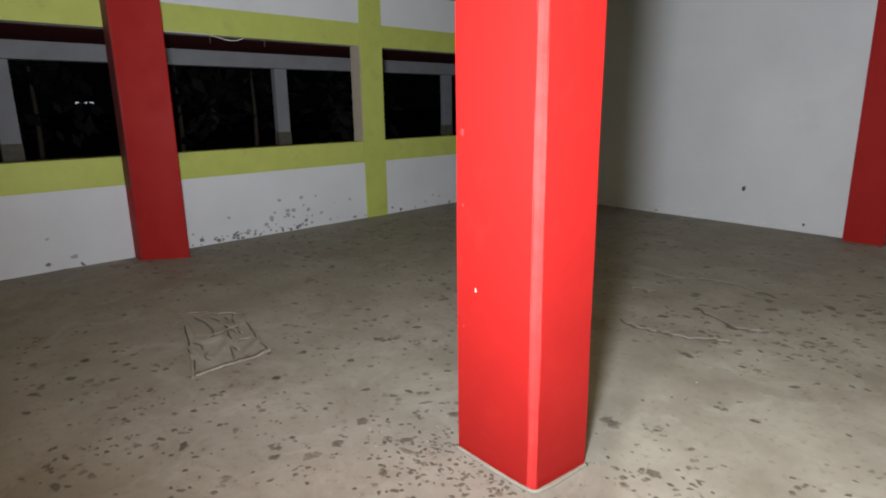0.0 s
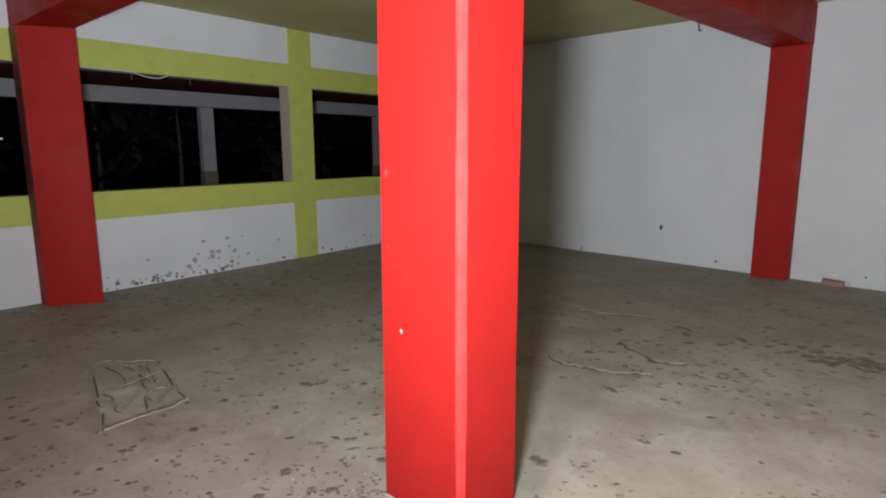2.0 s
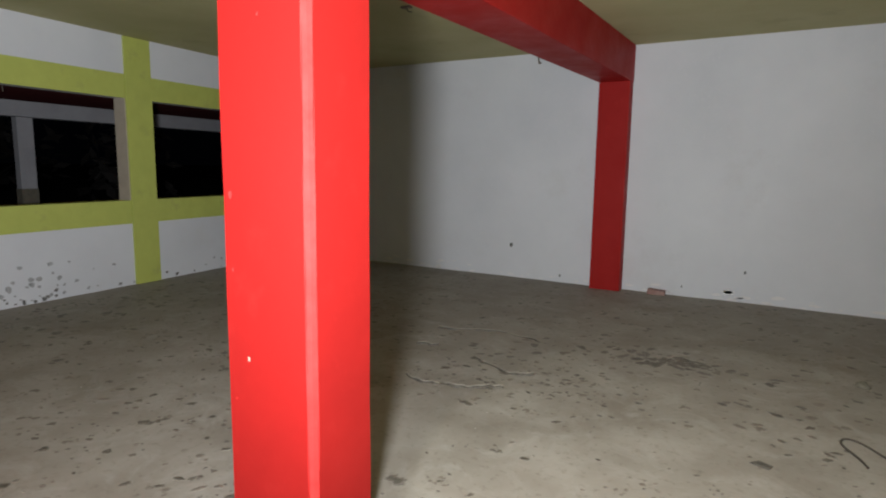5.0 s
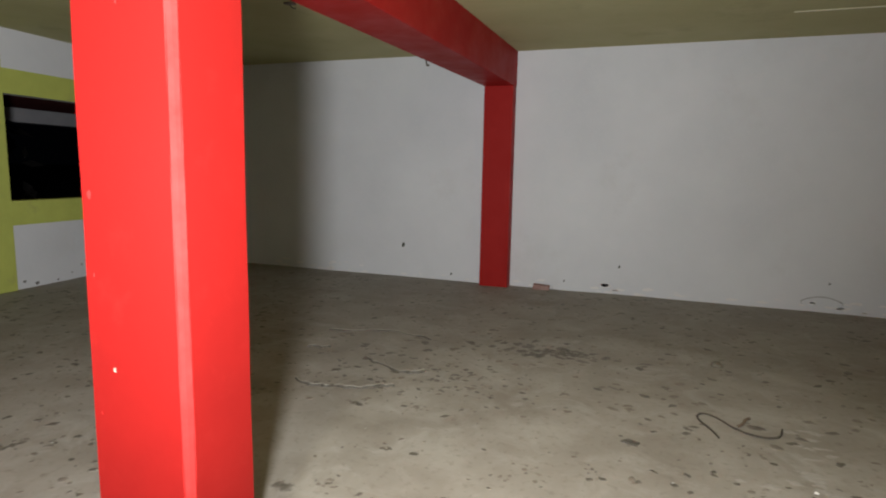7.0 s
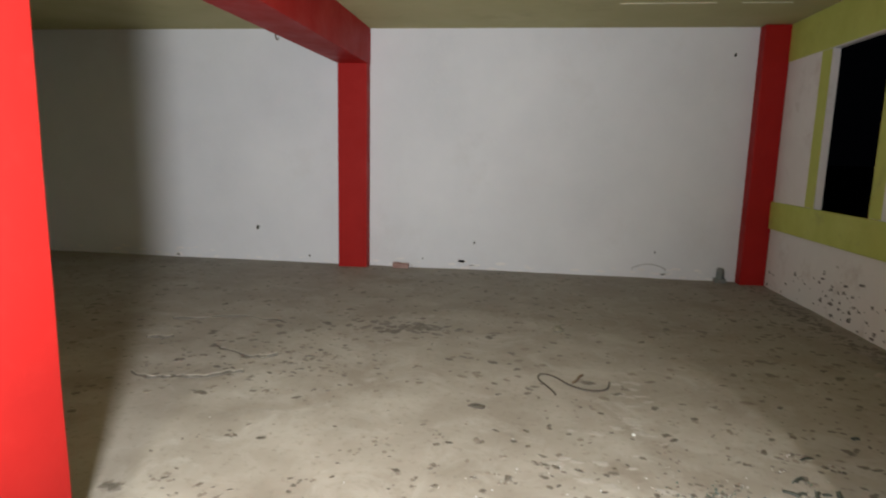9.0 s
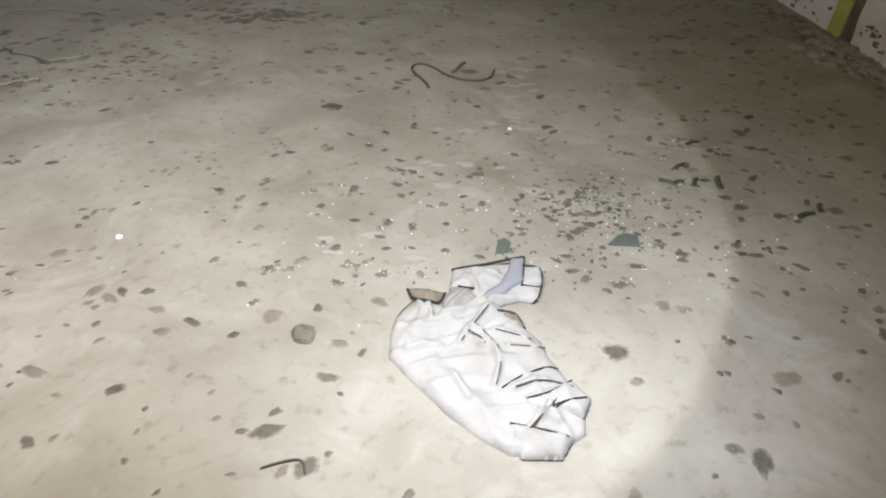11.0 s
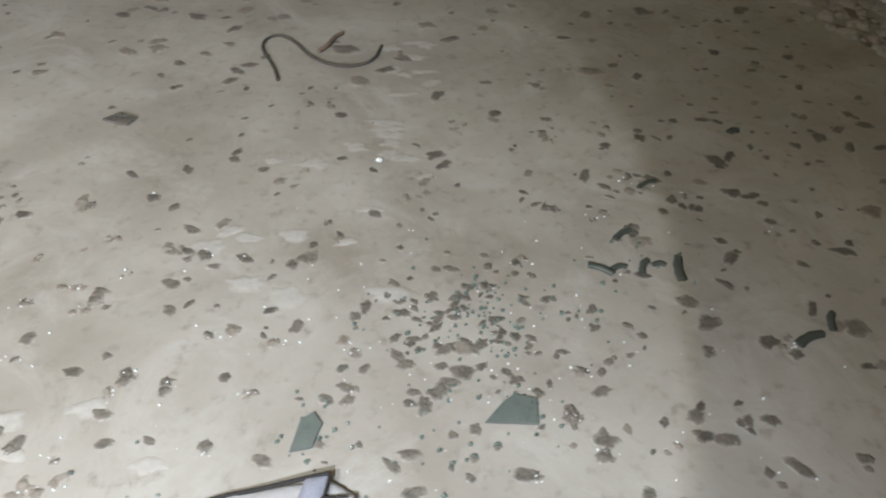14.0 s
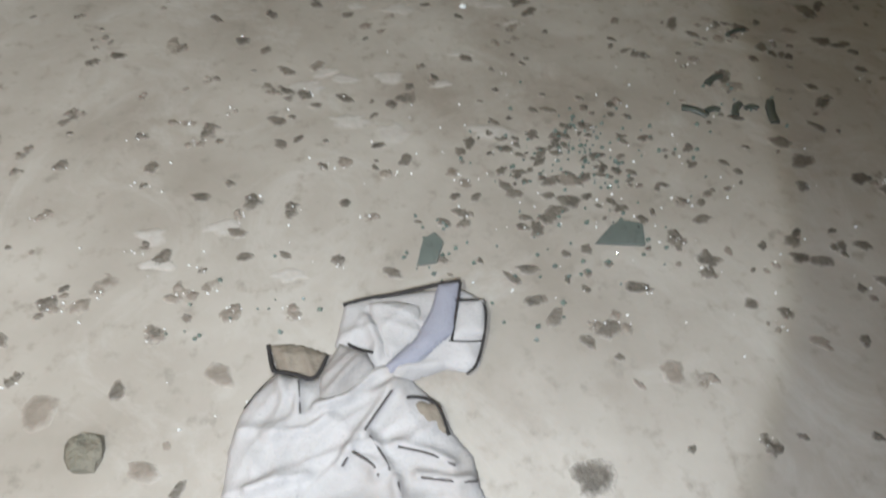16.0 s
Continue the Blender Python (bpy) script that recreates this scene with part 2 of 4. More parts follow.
step, fv, ff = 0.055, [], []
nx, ny = int((X1 + 7.4) / step), int((Y1 - Y0 + 0.3) / step)
for j in range(ny + 1):
    for i in range(nx + 1):
        x, y = -7.35 + i * step, Y0 - 0.1 + j * step
        fv.append((x, y, floor_height(x, y)))
for j in range(ny):
    for i in range(nx):
        a = j * (nx + 1) + i
        ff.append((a, a + 1, a + nx + 2, a + nx + 1))
floor = from_lists("floor", fv, ff, MUD)
tagged(floor, "floor covered with drying brown flood mud", "floor", kind="structure")

ceiling = part("ceiling", slab(-7.3, X1 + 0.3, Y0 - 0.2, Y1 + 0.2, TOP, TOP + 0.18), CEIL)
tagged(ceiling, "flat ceiling painted yellowish cream", "ceiling", kind="structure")
wall_north = part("wall_north", slab(-7.3, X1 + 0.25, Y1, Y1 + 0.2, -0.1, TOP), WHITE)
tagged(wall_north, "long plain white painted wall, scuffed near the floor", "wall", kind="structure")
wall_south = part("wall_south", slab(-7.3, X1 + 0.25, Y0 - 0.2, Y0, -0.1, TOP), WHITE)
tagged(wall_south, "plain white painted end wall", "wall", kind="structure")

# wall with the wide openings, slightly out of square: local u runs along it, local x is its depth
SKEW = math.atan(0.075)
WEST = pose(-6.365, 5.2, 0, 0, 0, math.degrees(SKEW))
LO, HI = 1.055, 2.30
wall_west = holder("wall_west", WEST)
tagged(wall_west, "white wall with wide glassless openings framed in lime green", "wall", kind="structure")
OPEN = ((-5.6, -2.92), (-2.72, -0.06), (0.315, 2.75))


def west(name, bm, mat, label=""):
    return part(name, bm, mat, wall_west, label)


west("wall_panel", slab(-0.2, 0, -8.6, 3.4, -0.1, LO), WHITE)
west("wall_panel", slab(-0.2, 0, -8.6, 3.4, HI, TOP), WHITE)
edges = [-8.6] + [v for o in OPEN for v in o] + [3.4]
for a, b in zip(edges[::2], edges[1::2]):
    west("pier", slab(-0.2, 0, a, b, LO, HI), CREAM)
GT = 0.008
west("green_band", slab(-0.19, GT, -8.6, -0.055, 0.77, LO + 0.004, 0.003), GREEN, "lime green painted sill band")
west("green_band", slab(-0.19, GT, 0.315, 3.4, 0.77, LO + 0.004, 0.003), GREEN, "lime green painted sill band")
west("green_band", slab(-0.006, GT, -8.6, -0.055, HI - 0.004, 2.58, 0.003), GREEN, "lime green painted lintel band")
west("green_band", slab(-0.006, GT, 0.315, 3.4, HI - 0.004, 2.58, 0.003), GREEN, "lime green painted lintel band")
west("green_post", slab(-0.006, GT + 0.012, -0.05, 0.31, -0.05, TOP - 0.003, 0.004), GREEN, "lime green painted pilaster strip")
west("green_post", slab(-0.006, GT, 2.752, 3.0, LO + 0.006, HI - 0.006, 0.003), GREEN)

# mould spots low on that wall
def blotches(count, place, lo, hi):
    """Flat ragged spots on the wall with the wide openings."""
    v, f = [], []
    for _ in range(count):
        u, z = place()
        if not -5 < u < 2.6 or z > 0.72 or -0.07 < u < 0.33 or -3.25 < u < -2.7:
            continue
        r, n0 = rng.uniform(lo, hi), len(v)
        for k in range(9):
            a, q = 2 * math.pi * k / 9, r * rng.uniform(0.6, 1.25)
            v.append((0.003, u + q * math.cos(a) * 1.25, max(z + q * math.sin(a), 0.0)))
        f.append(tuple(range(n0, n0 + 9)))
    return v, f


mv, mf = blotches(46, lambda: (rng.gauss(-1.1, 0.6) if rng.random() < 0.85 else rng.uniform(-4.6, 2.5), abs(rng.gauss(0.06, 0.16)) + 0.03), 0.010, 0.030)
kv, kf = blotches(60, lambda: (rng.uniform(-2.65, -1.0) if rng.random() < 0.75 else rng.uniform(-4.6, 2.4), abs(rng.gauss(0, 0.035)) + 0.015), 0.008, 0.024)
flecks = from_lists("mould_spots", kv, kf, FLECK, wall_west, False)
flecks["kind"] = "stuff"
mould = from_lists("mould_spots", mv, mf, MOULD, wall_west, False)
mould["kind"] = "stuff"

# right-hand wall with the narrow opening
wall_east = holder("wall_east")
tagged(wall_east, "dirty white wall with lime green bands and a narrow opening", "wall", kind="structure")


def east(name, y0, y1, z0, z1, mat, depth=0.0, back=0.07, bevel=0.0, label=""):
    return part(name, slab(X1 - depth, X1 + back, y0, y1, z0, z1, bevel), mat, wall_east, label)


WY0, WY1 = 6.27, 7.22
east("wall_panel", Y0, Y1, -0.1, 1.0, STAINED)
east("wall_panel", Y0, Y1, 2.60, TOP, STAINED)
east("wall_panel", WY1, Y1, 1.0, 2.60, STAINED)
east("wall_panel", Y0, WY0, 1.0, 2.60, STAINED)
east("green_band", 5.47, Y1 - 0.17, 0.70, 1.02, GREEN, 0.030, -0.002, 0.006, "lime green sill ledge")
east("green_band", Y0, 5.465, 0.68, 1.02, GREEN, 0.030, -0.002, 0.006, "lime green sill ledge")
east("green_band", Y0, Y1 - 0.002, 2.61, TOP - 0.004, GREEN, 0.008, -0.002, 0.003, "lime green lintel band with flaking spots")
east("green_strip", WY1 + 0.01, 7.42, 1.023, 2.605, GREEN, 0.007, -0.002, 0.003)
east("green_strip", 6.07, WY0 - 0.006, 1.023, 2.605, GREEN, 0.008, -0.002, 0.003)
east("green_strip", 5.05, 5.45, 1.023, 2.605, GREEN, 0.008, -0.002, 0.003)
east("white_panel", 5.46, 6.06, 1.024, 2.605, STAINED, 0.022, -0.002, 0.008, "projecting dirty white panel")
east("green_post", 5.31, 5.46, -0.05, 0.69, GREEN, 0.014, -0.002, 0.005)
# broken plaster, its dark colour also carrying the post's shadow side
east("broken_plaster", 5.18, 5.305, -0.05, 0.62, PLASTER, 0.004, -0.002, 0.002, "broken plaster patch darkened for the post's shadow side")
bm = bmesh.new()
edge = [(Y0, -0.05)] + [(5.15 + 0.09 * z + 0.03 * noise.noise((z * 9, 1, 1)), z) for z in (-0.05 + 0.725 * k / 14 for k in range(15))] + [(Y0, 0.675)]
front = [bm.verts.new((X1 - 0.026, y, z)) for y, z in edge]
behind = [bm.verts.new((X1 + 0.002, y, z)) for y, z in edge]
bm.faces.new(front)
for k in range(len(edge)):
    bm.faces.new((front[k], front[k - 1], behind[k - 1], behind[k]))
bmesh.ops.recalc_face_normals(bm, faces=bm.faces)
part("white_panel", bm, STAINED, wall_east, "projecting dirty white lower panel with a broken edge")
sv, sf = [], []
for _ in range(150):
    y, z = min(rng.gauss(6.5, 0.75), 8.12), abs(rng.gauss(0.10, 0.20)) + 0.02
    if rng.random() < 0.4:
        y, z = rng.uniform(3.2, 5.1), abs(rng.gauss(0.04, 0.12)) + 0.02
    if z > 0.64 or 5.15 < y < 5.5:
        continue
    d = 0.028 if y < 5.17 else 0.0025
    r, n0 = rng.uniform(0.004, 0.019), len(sv)
    for k in range(8):
        a = 2 * math.pi * k / 8
        q = r * rng.uniform(0.3, 1.5)
        sv.append((X1 - d, y - q * math.cos(a) * 2.0, z + q * math.sin(a)))
    sf.append(tuple(range(n0, n0 + 8)))
dirt = from_lists("mud_splashes", sv, sf, FLECK, wall_east, False)
dirt["kind"] = "stuff"


# ---- columns and beams ----
# free-standing column, with a paler chamfer down its near corner
mid = holder("column")
tagged(mid, "free-standing square column in glossy red paint", "column", "red columns", "structure")
CX0, CX1, CY0, CY1, CH, LEAN_IN = -1.214, -0.757, 2.308, 2.627, 0.025, 0.016   # the near corner stands a little inside the square
outline = [(CX0, CY0), (CX1 - CH - LEAN_IN, CY0), (CX1 - LEAN_IN, CY0 + CH), (CX1, CY1), (CX0, CY1)]
bm = bmesh.new()
levels = [-0.06 + 2.66 * k / 22 for k in range(23)]
rings = []
for z in levels:
    rings.append([bm.verts.new((x + 0.004 * noise.noise((x * 3, z * 2.3, 1)), y + 0.004 * noise.noise((y * 3, z * 2.1, 7)), z)) for x, y in outline])
for a, b in zip(rings, rings[1:]):
    for k in range(5):
        if k == 1:
            continue
        bm.faces.new((a[k], a[(k + 1) % 5], b[(k + 1) % 5], b[k]))
bm.faces.new(rings[-1])
part("shaft", bm, RED, mid)
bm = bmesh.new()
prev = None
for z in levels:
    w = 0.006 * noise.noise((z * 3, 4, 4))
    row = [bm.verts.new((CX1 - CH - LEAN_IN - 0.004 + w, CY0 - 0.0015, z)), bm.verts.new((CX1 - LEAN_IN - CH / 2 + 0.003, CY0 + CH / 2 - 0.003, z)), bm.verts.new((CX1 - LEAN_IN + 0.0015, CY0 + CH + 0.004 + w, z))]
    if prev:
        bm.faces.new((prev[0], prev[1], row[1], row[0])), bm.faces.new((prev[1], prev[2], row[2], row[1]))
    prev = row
part("worn_corner", bm, RED_PALE, mid, "paler corner edge")
# chips of missing paint
for x, z, r in ((-1.095, 0.775, 0.008), (-1.17, 1.41, 0.012), (-1.17, 1.12, 0.006), (-1.17, 0.60, 0.005), (-1.0, 2.05, 0.006)):
    v, f = [], []
    for k in range(9):
        a = 2 * math.pi * k / 9
        v.append((x + r * rng.uniform(0.6, 1.1) * math.cos(a), CY0 - 0.0055, z + 1.5 * r * rng.uniform(0.6, 1.1) * math.sin(a)))
    from_lists("paint_chip", v, [tuple(range(9))], CREAM if r == 0.008 else RED_PALE, mid, False)
# mortar rim where the shaft meets the mud
bm = tube([(CX0 - 0.01, CY0 - 0.012, 0.006), (CX1 - CH, CY0 - 0.014, 0.008), (CX1 + 0.012, CY0 + CH, 0.008), (CX1 + 0.012, CY1, 0.006)], 0.009, cycles=1, sides=6)
part("mud_rim", bm, SHEET, mid)

wcol = holder("column", WEST)
tagged(wcol, "red painted column standing against the window wall", "column", "red columns", "structure")
bm = slab(0.0, 0.43, -3.11, -2.70, -0.06, 2.60, 0.012)
for v in bm.verts:
    if v.co.x > 0.3 and v.co.y < -3:
        v.co.x -= 0.22
part("shaft", bm, RED, wcol)
# the column's shadow side and its smears, put in as a dark strip
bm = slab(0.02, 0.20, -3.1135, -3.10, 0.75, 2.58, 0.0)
part("grime", bm, MAROON, wcol, "dark strip for the column's shaded, grimy side")
for name, x0, x1 in (("pilaster", -1.445, -1.065), ("pilaster", 3.582, X1 - 0.002)):
    ob = holder(name)
    tagged(ob, "red painted pilaster on the white wall", "pilaster", "red columns", "structure")
    part("shaft", slab(x0, x1, 8.19, Y1, -0.06, 2.59 if x0 < 0 else TOP - 0.003, 0.01), RED, ob)

beam = holder("beam")
tagged(beam, "deep red painted ceiling beam running to the white wall", "beam", "red beams", "structure")
bm = slab(-1.45, -1.06, 2.633, Y1 + 0.002, 2.588, TOP + 0.002, 0.01)
for v in bm.verts:
    v.co.x -= (8.36 - v.co.y) * (0.036 if v.co.x < -1.25 else 0.015)
part("beam_body", bm, RED, beam)
beam = holder("beam")
tagged(beam, "red painted ceiling beam running to the window wall", "beam", "red beams", "structure")
bm = slab(-6.17, CX1, 2.31, 2.63, 2.59, TOP + 0.002, 0.01)
for v in bm.verts:
    if v.co.x < -3:
        v.co.y += -0.20 if v.co.y < 2.47 else -0.10
part("beam_body", bm, RED, beam)
beam = holder("beam")
tagged(beam, "red painted ceiling beam behind the column", "beam", "red beams", "structure")
part("beam_body", slab(-1.45, -1.06, Y0, 2.305, 2.589, TOP + 0.002, 0.01), RED, beam)

# ---- veranda and night outside the wide openings ----
ground = part("ground", slab(-400, 400, -400, 400, -0.5, -0.12), SOIL)
tagged(ground, "dark soil outside at night", "ground", kind="structure")
veranda = holder("veranda", WEST)
tagged(veranda, "covered veranda with white posts and a maroon roof", "veranda", kind="structure")
part("deck", slab(-3.2, -0.2, -9, 9, -0.3, -0.05), SOIL, veranda)
part("parapet", slab(-2.70, -2.55, -9, 9, -0.05, 0.90, 0.01), MAROON, veranda, "dark maroon parapet")
part("edge_beam", slab(-2.75, -2.50, -9, 9, 2.15, 2.375, 0.01), GREYPAINT, veranda, "white edge beam")
bm = slab(-3.5, -0.2, -9, 9, 2.62, 2.66)
for v in bm.verts:
    v.co.z += 0.09 * (v.co.x + 1.5)
part("roof", bm, MAROON, veranda, "dark maroon sloping roof underside")
for u in (-7.5, -3.59, 0.26, 4.2, 8.1):
    post = part("post", slab(-2.72, -2.60, u - 0.135, u + 0.09, 0.90, 2.15, 0.008), GREYPAINT, veranda, "weathered white square post")
    part("post_base", slab(-2.73, -2.59, u - 0.14, u + 0.095, 0.90, 1.12, 0.006), PLASTER, veranda)
for u in (-1.35, -0.55):
    part("roof_hanger", tube([(-1.6, u, 2.63), (-1.6, u, 2.38)], 0.008, cycles=0), METAL, veranda)

cable = part("cable", tube([(0.012, -2.7, 2.30), (0.02, -2.3, 2.298), (0.03, -2.05, 2.297), (0.04, -1.97, 2.268), (0.045, -1.86, 2.246), (0.04, -1.75, 2.256), (0.02, -1.66, 2.298)], 0.006, sides=6, cycles=2), WIRE)
cable.matrix_world = WEST
tagged(cable, "loose white cable drooping under the green lintel", "cable")


def shrub(x, y, height, spread, seed):
    r = random.Random(seed)
    ob = holder("tree", pose(x, y, -0.12))
    tagged(ob, "dark leafy tree barely lit at night", "tree", "trees outside")
    bm = tube([(0, 0, 0), (0.08, 0.05, height * 0.3), (-0.05, 0.1, height * 0.65), (0.05, 0.02, height * 0.9)], 0.07, sides=7, cycles=1)
    for v in bm.verts:
        k = 1 - 0.7 * v.co.z / height
        v.co.x, v.co.y = v.co.x * k, v.co.y * k
    part("trunk", bm, BARK, ob)
    v, f = [], []
    for _ in range(420):
        a, q, h = r.uniform(0, 6.28), spread * math.sqrt(r.random()), height * r.uniform(0.3, 1.08)
        c = Vector((q * math.cos(a) * (1.2 - h / height * 0.6), q * math.sin(a) * (1.2 - h / height * 0.6), h))
        if noise.noise(c * 1.3 + Vector((seed, 0, 0))) < -0.05:
            continue
        d = Vector((r.uniform(-1, 1), r.uniform(-1, 1), r.uniform(-1, 0.3))).normalized()
        s = d.cross(Vector((r.uniform(-1, 1), r.uniform(-1, 1), 1))).normalized()
        n0, ln = len(v), r.uniform(0.3, 0.65)
        v += [c, c + d * ln * 0.5 + s * ln * 0.22, c + d * ln, c + d * ln * 0.5 - s * ln * 0.22]
        f.append((n0, n0 + 1, n0 + 2, n0 + 3))
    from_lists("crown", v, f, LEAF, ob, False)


for k, (x, y, h, s) in enumerate(((-14.0, 5.0, 3.4, 1.3), (-15.2, 7.3, 3.9, 1.5), (-13.6, 9.6, 3.0, 1.2), (-15.5, 2.4, 3.6, 1.4))):
    shrub(x, y, h, s, 20 + k)

lamp = part("distant_lamp", slab(-60.1, -60, 9.5, 11.6, 2.14, 2.30, 0.03), BLACK)
tagged(lamp, "small distant light far off in the night", "lamp")
glow = bpy.data.materials.new("distant_glow")
glow.use_nodes = True
glow.node_tree.nodes["Principled BSDF"].inputs["Emission Color"].default_value = (0.9, 0.95, 1, 1)
glow.node_tree.nodes["Principled BSDF"].inputs["Emission Strength"].default_value = 0.5
part("pole", tube([(-60.05, 10.6, -0.15), (-60.05, 10.6, 2.2)], 0.08, cycles=0), BLACK, lamp)
for y in (9.6, 10.15, 10.7, 11.2):
    part("lens", slab(-59.98, -59.9, y, y + 0.32, 2.16, 2.28, 0.02), glow, lamp)

# ---- small fixtures ----
hook = part("ceiling_hook", tube([(0, 0, 0.0), (0, 0, -0.10), (0.01, 0, -0.15), (0.04, 0, -0.13)], 0.010, sides=6), METAL)
hook.matrix_world = pose(-2.29, 8.30, TOP + 0.002)
tagged(hook, "small rusted hook under the ceiling", "hook", "ceiling hooks")
plate = holder("ceiling_rose", pose(-2.6, 5.64, TOP))
tagged(plate, "small dark ceiling fitting with a cut wire", "ceiling fitting")
part("plate", slab(-0.05, 0.05, -0.03, 0.03, -0.018, 0.004, 0.006), METAL, plate)
part("wire", tube([(0, 0, -0.01), (0.02, 0, -0.05), (0.06, 0.01, -0.055)], 0.005, sides=5), BLACK, plate)
for x0, x1 in ((1.80, 2.73), (2.97, 3.44)):
    s = part("ceiling_batten", slab(x0, x1, 7.2, 7.225, TOP - 0.008, TOP + 0.003, 0.004), STRIP)
    tagged(s, "thin white strip fixed along the ceiling", "batten", "ceiling battens")
for x, z, r in ((-2.625, 0.453, 0.028), (0.327, 0.357, 0.016), (3.335, 2.716, 0.02), (-1.9, 0.09, 0.016), (-0.35, 0.12, 0.012), (2.6, 0.33, 0.012)):
    bm = bmesh.new()
    bmesh.ops.create_uvsphere(bm, u_segments=9, v_segments=6, radius=r)
    for v in bm.verts:
        v.co = Vector((v.co.x * 0.8 + 0.2 * v.co.z, v.co.y * 0.35, v.co.z * 1.2 + 0.3 * r * noise.noise(v.co * 60)))
    ob = part("wall_plug", bm, BLACK)
    ob.matrix_world = pose(x, Y1 - 0.002, z)
    tagged(ob, "small dark plug in the white wall", "plug", "wall plugs")
# blotches along the foot of the white wall
bv, bf = [], []
for _ in range(90):
    x, z = rng.uniform(-6, 3.5), abs(rng.gauss(0, 0.05)) + 0.015
    r, n0 = rng.uniform(0.008, 0.04), len(bv)
    for k in range(9):
        a = 2 * math.pi * k / 9
        q = r * rng.uniform(0.5, 1.2)
        bv.append((x + 2.2 * q * math.cos(a), Y1 - 0.003, max(z + 0.6 * q * math.sin(a), 0)))
    bf.append(tuple(range(n0, n0 + 9)))
ob = from_lists("mud_splashes", bv, bf, STAINED, wall_north, False)
ob["kind"] = "stuff"
scar_ring = [(0.20 * math.cos(a) * (1 + 0.06 * math.sin(5 * a)), 0.085 * math.sin(a)) for a in (math.pi * (k / 20 - 0.05) for k in range(23))]
sc, sq = [], []
for k, (x, z) in enumerate(scar_ring):
    w = 0.006 + 0.004 * noise.noise((k * 0.6, 2, 2))
    sc += [(2.54 + x * (1 - w * 3), Y1 - 0.004, 0.09 + z - w), (2.54 + x * (1 + w * 3), Y1 - 0.004, 0.09 + z + w)]
    if k:
        sq.append((2 * k - 2, 2 * k - 1, 2 * k + 1, 2 * k))
from_lists("wall_scar", sc, sq, MOULD, wall_north, False)

brick = part("brick", slab(-0.105, 0.105, -0.05, 0.05, -0.01, 0.06, 0.008), BRICK)
brick.matrix_world = pose(-0.63, 8.285, 0.0, 3, 4, 4)
tagged(brick, "broken red brick lying at the foot of the wall", "brick")
stub = holder("pipe_stub", pose(3.38, 8.29, 0))
tagged(stub, "short grey-green pipe stub at the foot of the wall", "pipe")
part("pipe", tube([(0, 0, -0.02), (0, 0, 0.15)], 0.045, sides=14, cycles=0), GREY, stub)
bm = bmesh.new()
bmesh.ops.create_uvsphere(bm, u_segments=14, v_segments=8, radius=0.047)
for v in bm.verts:
    v.co.z = v.co.z * 0.7 + 0.15
part("cap", bm, GREY, stub)
part("collar", slab(-0.065, 0.065, -0.05, 0.05, -0.01, 0.05, 0.012), GREY, stub)

# ---- rope, sheets, garment, shards ----
rope = part("rope", tube([(1.145, 4.37, 0.008), (1.12, 4.46, 0.008), (1.03, 4.63, 0.009), (1.07, 4.73, 0.009), (1.155, 4.69, 0.008), (1.25, 4.53, 0.008), (1.37, 4.465, 0.008), (1.485, 4.50, 0.008), (1.515, 4.64, 0.008)], 0.006, sides=8, cycles=2), ROPE)
tagged(rope, "dark twisted rope lying in a curve on the mud", "rope")


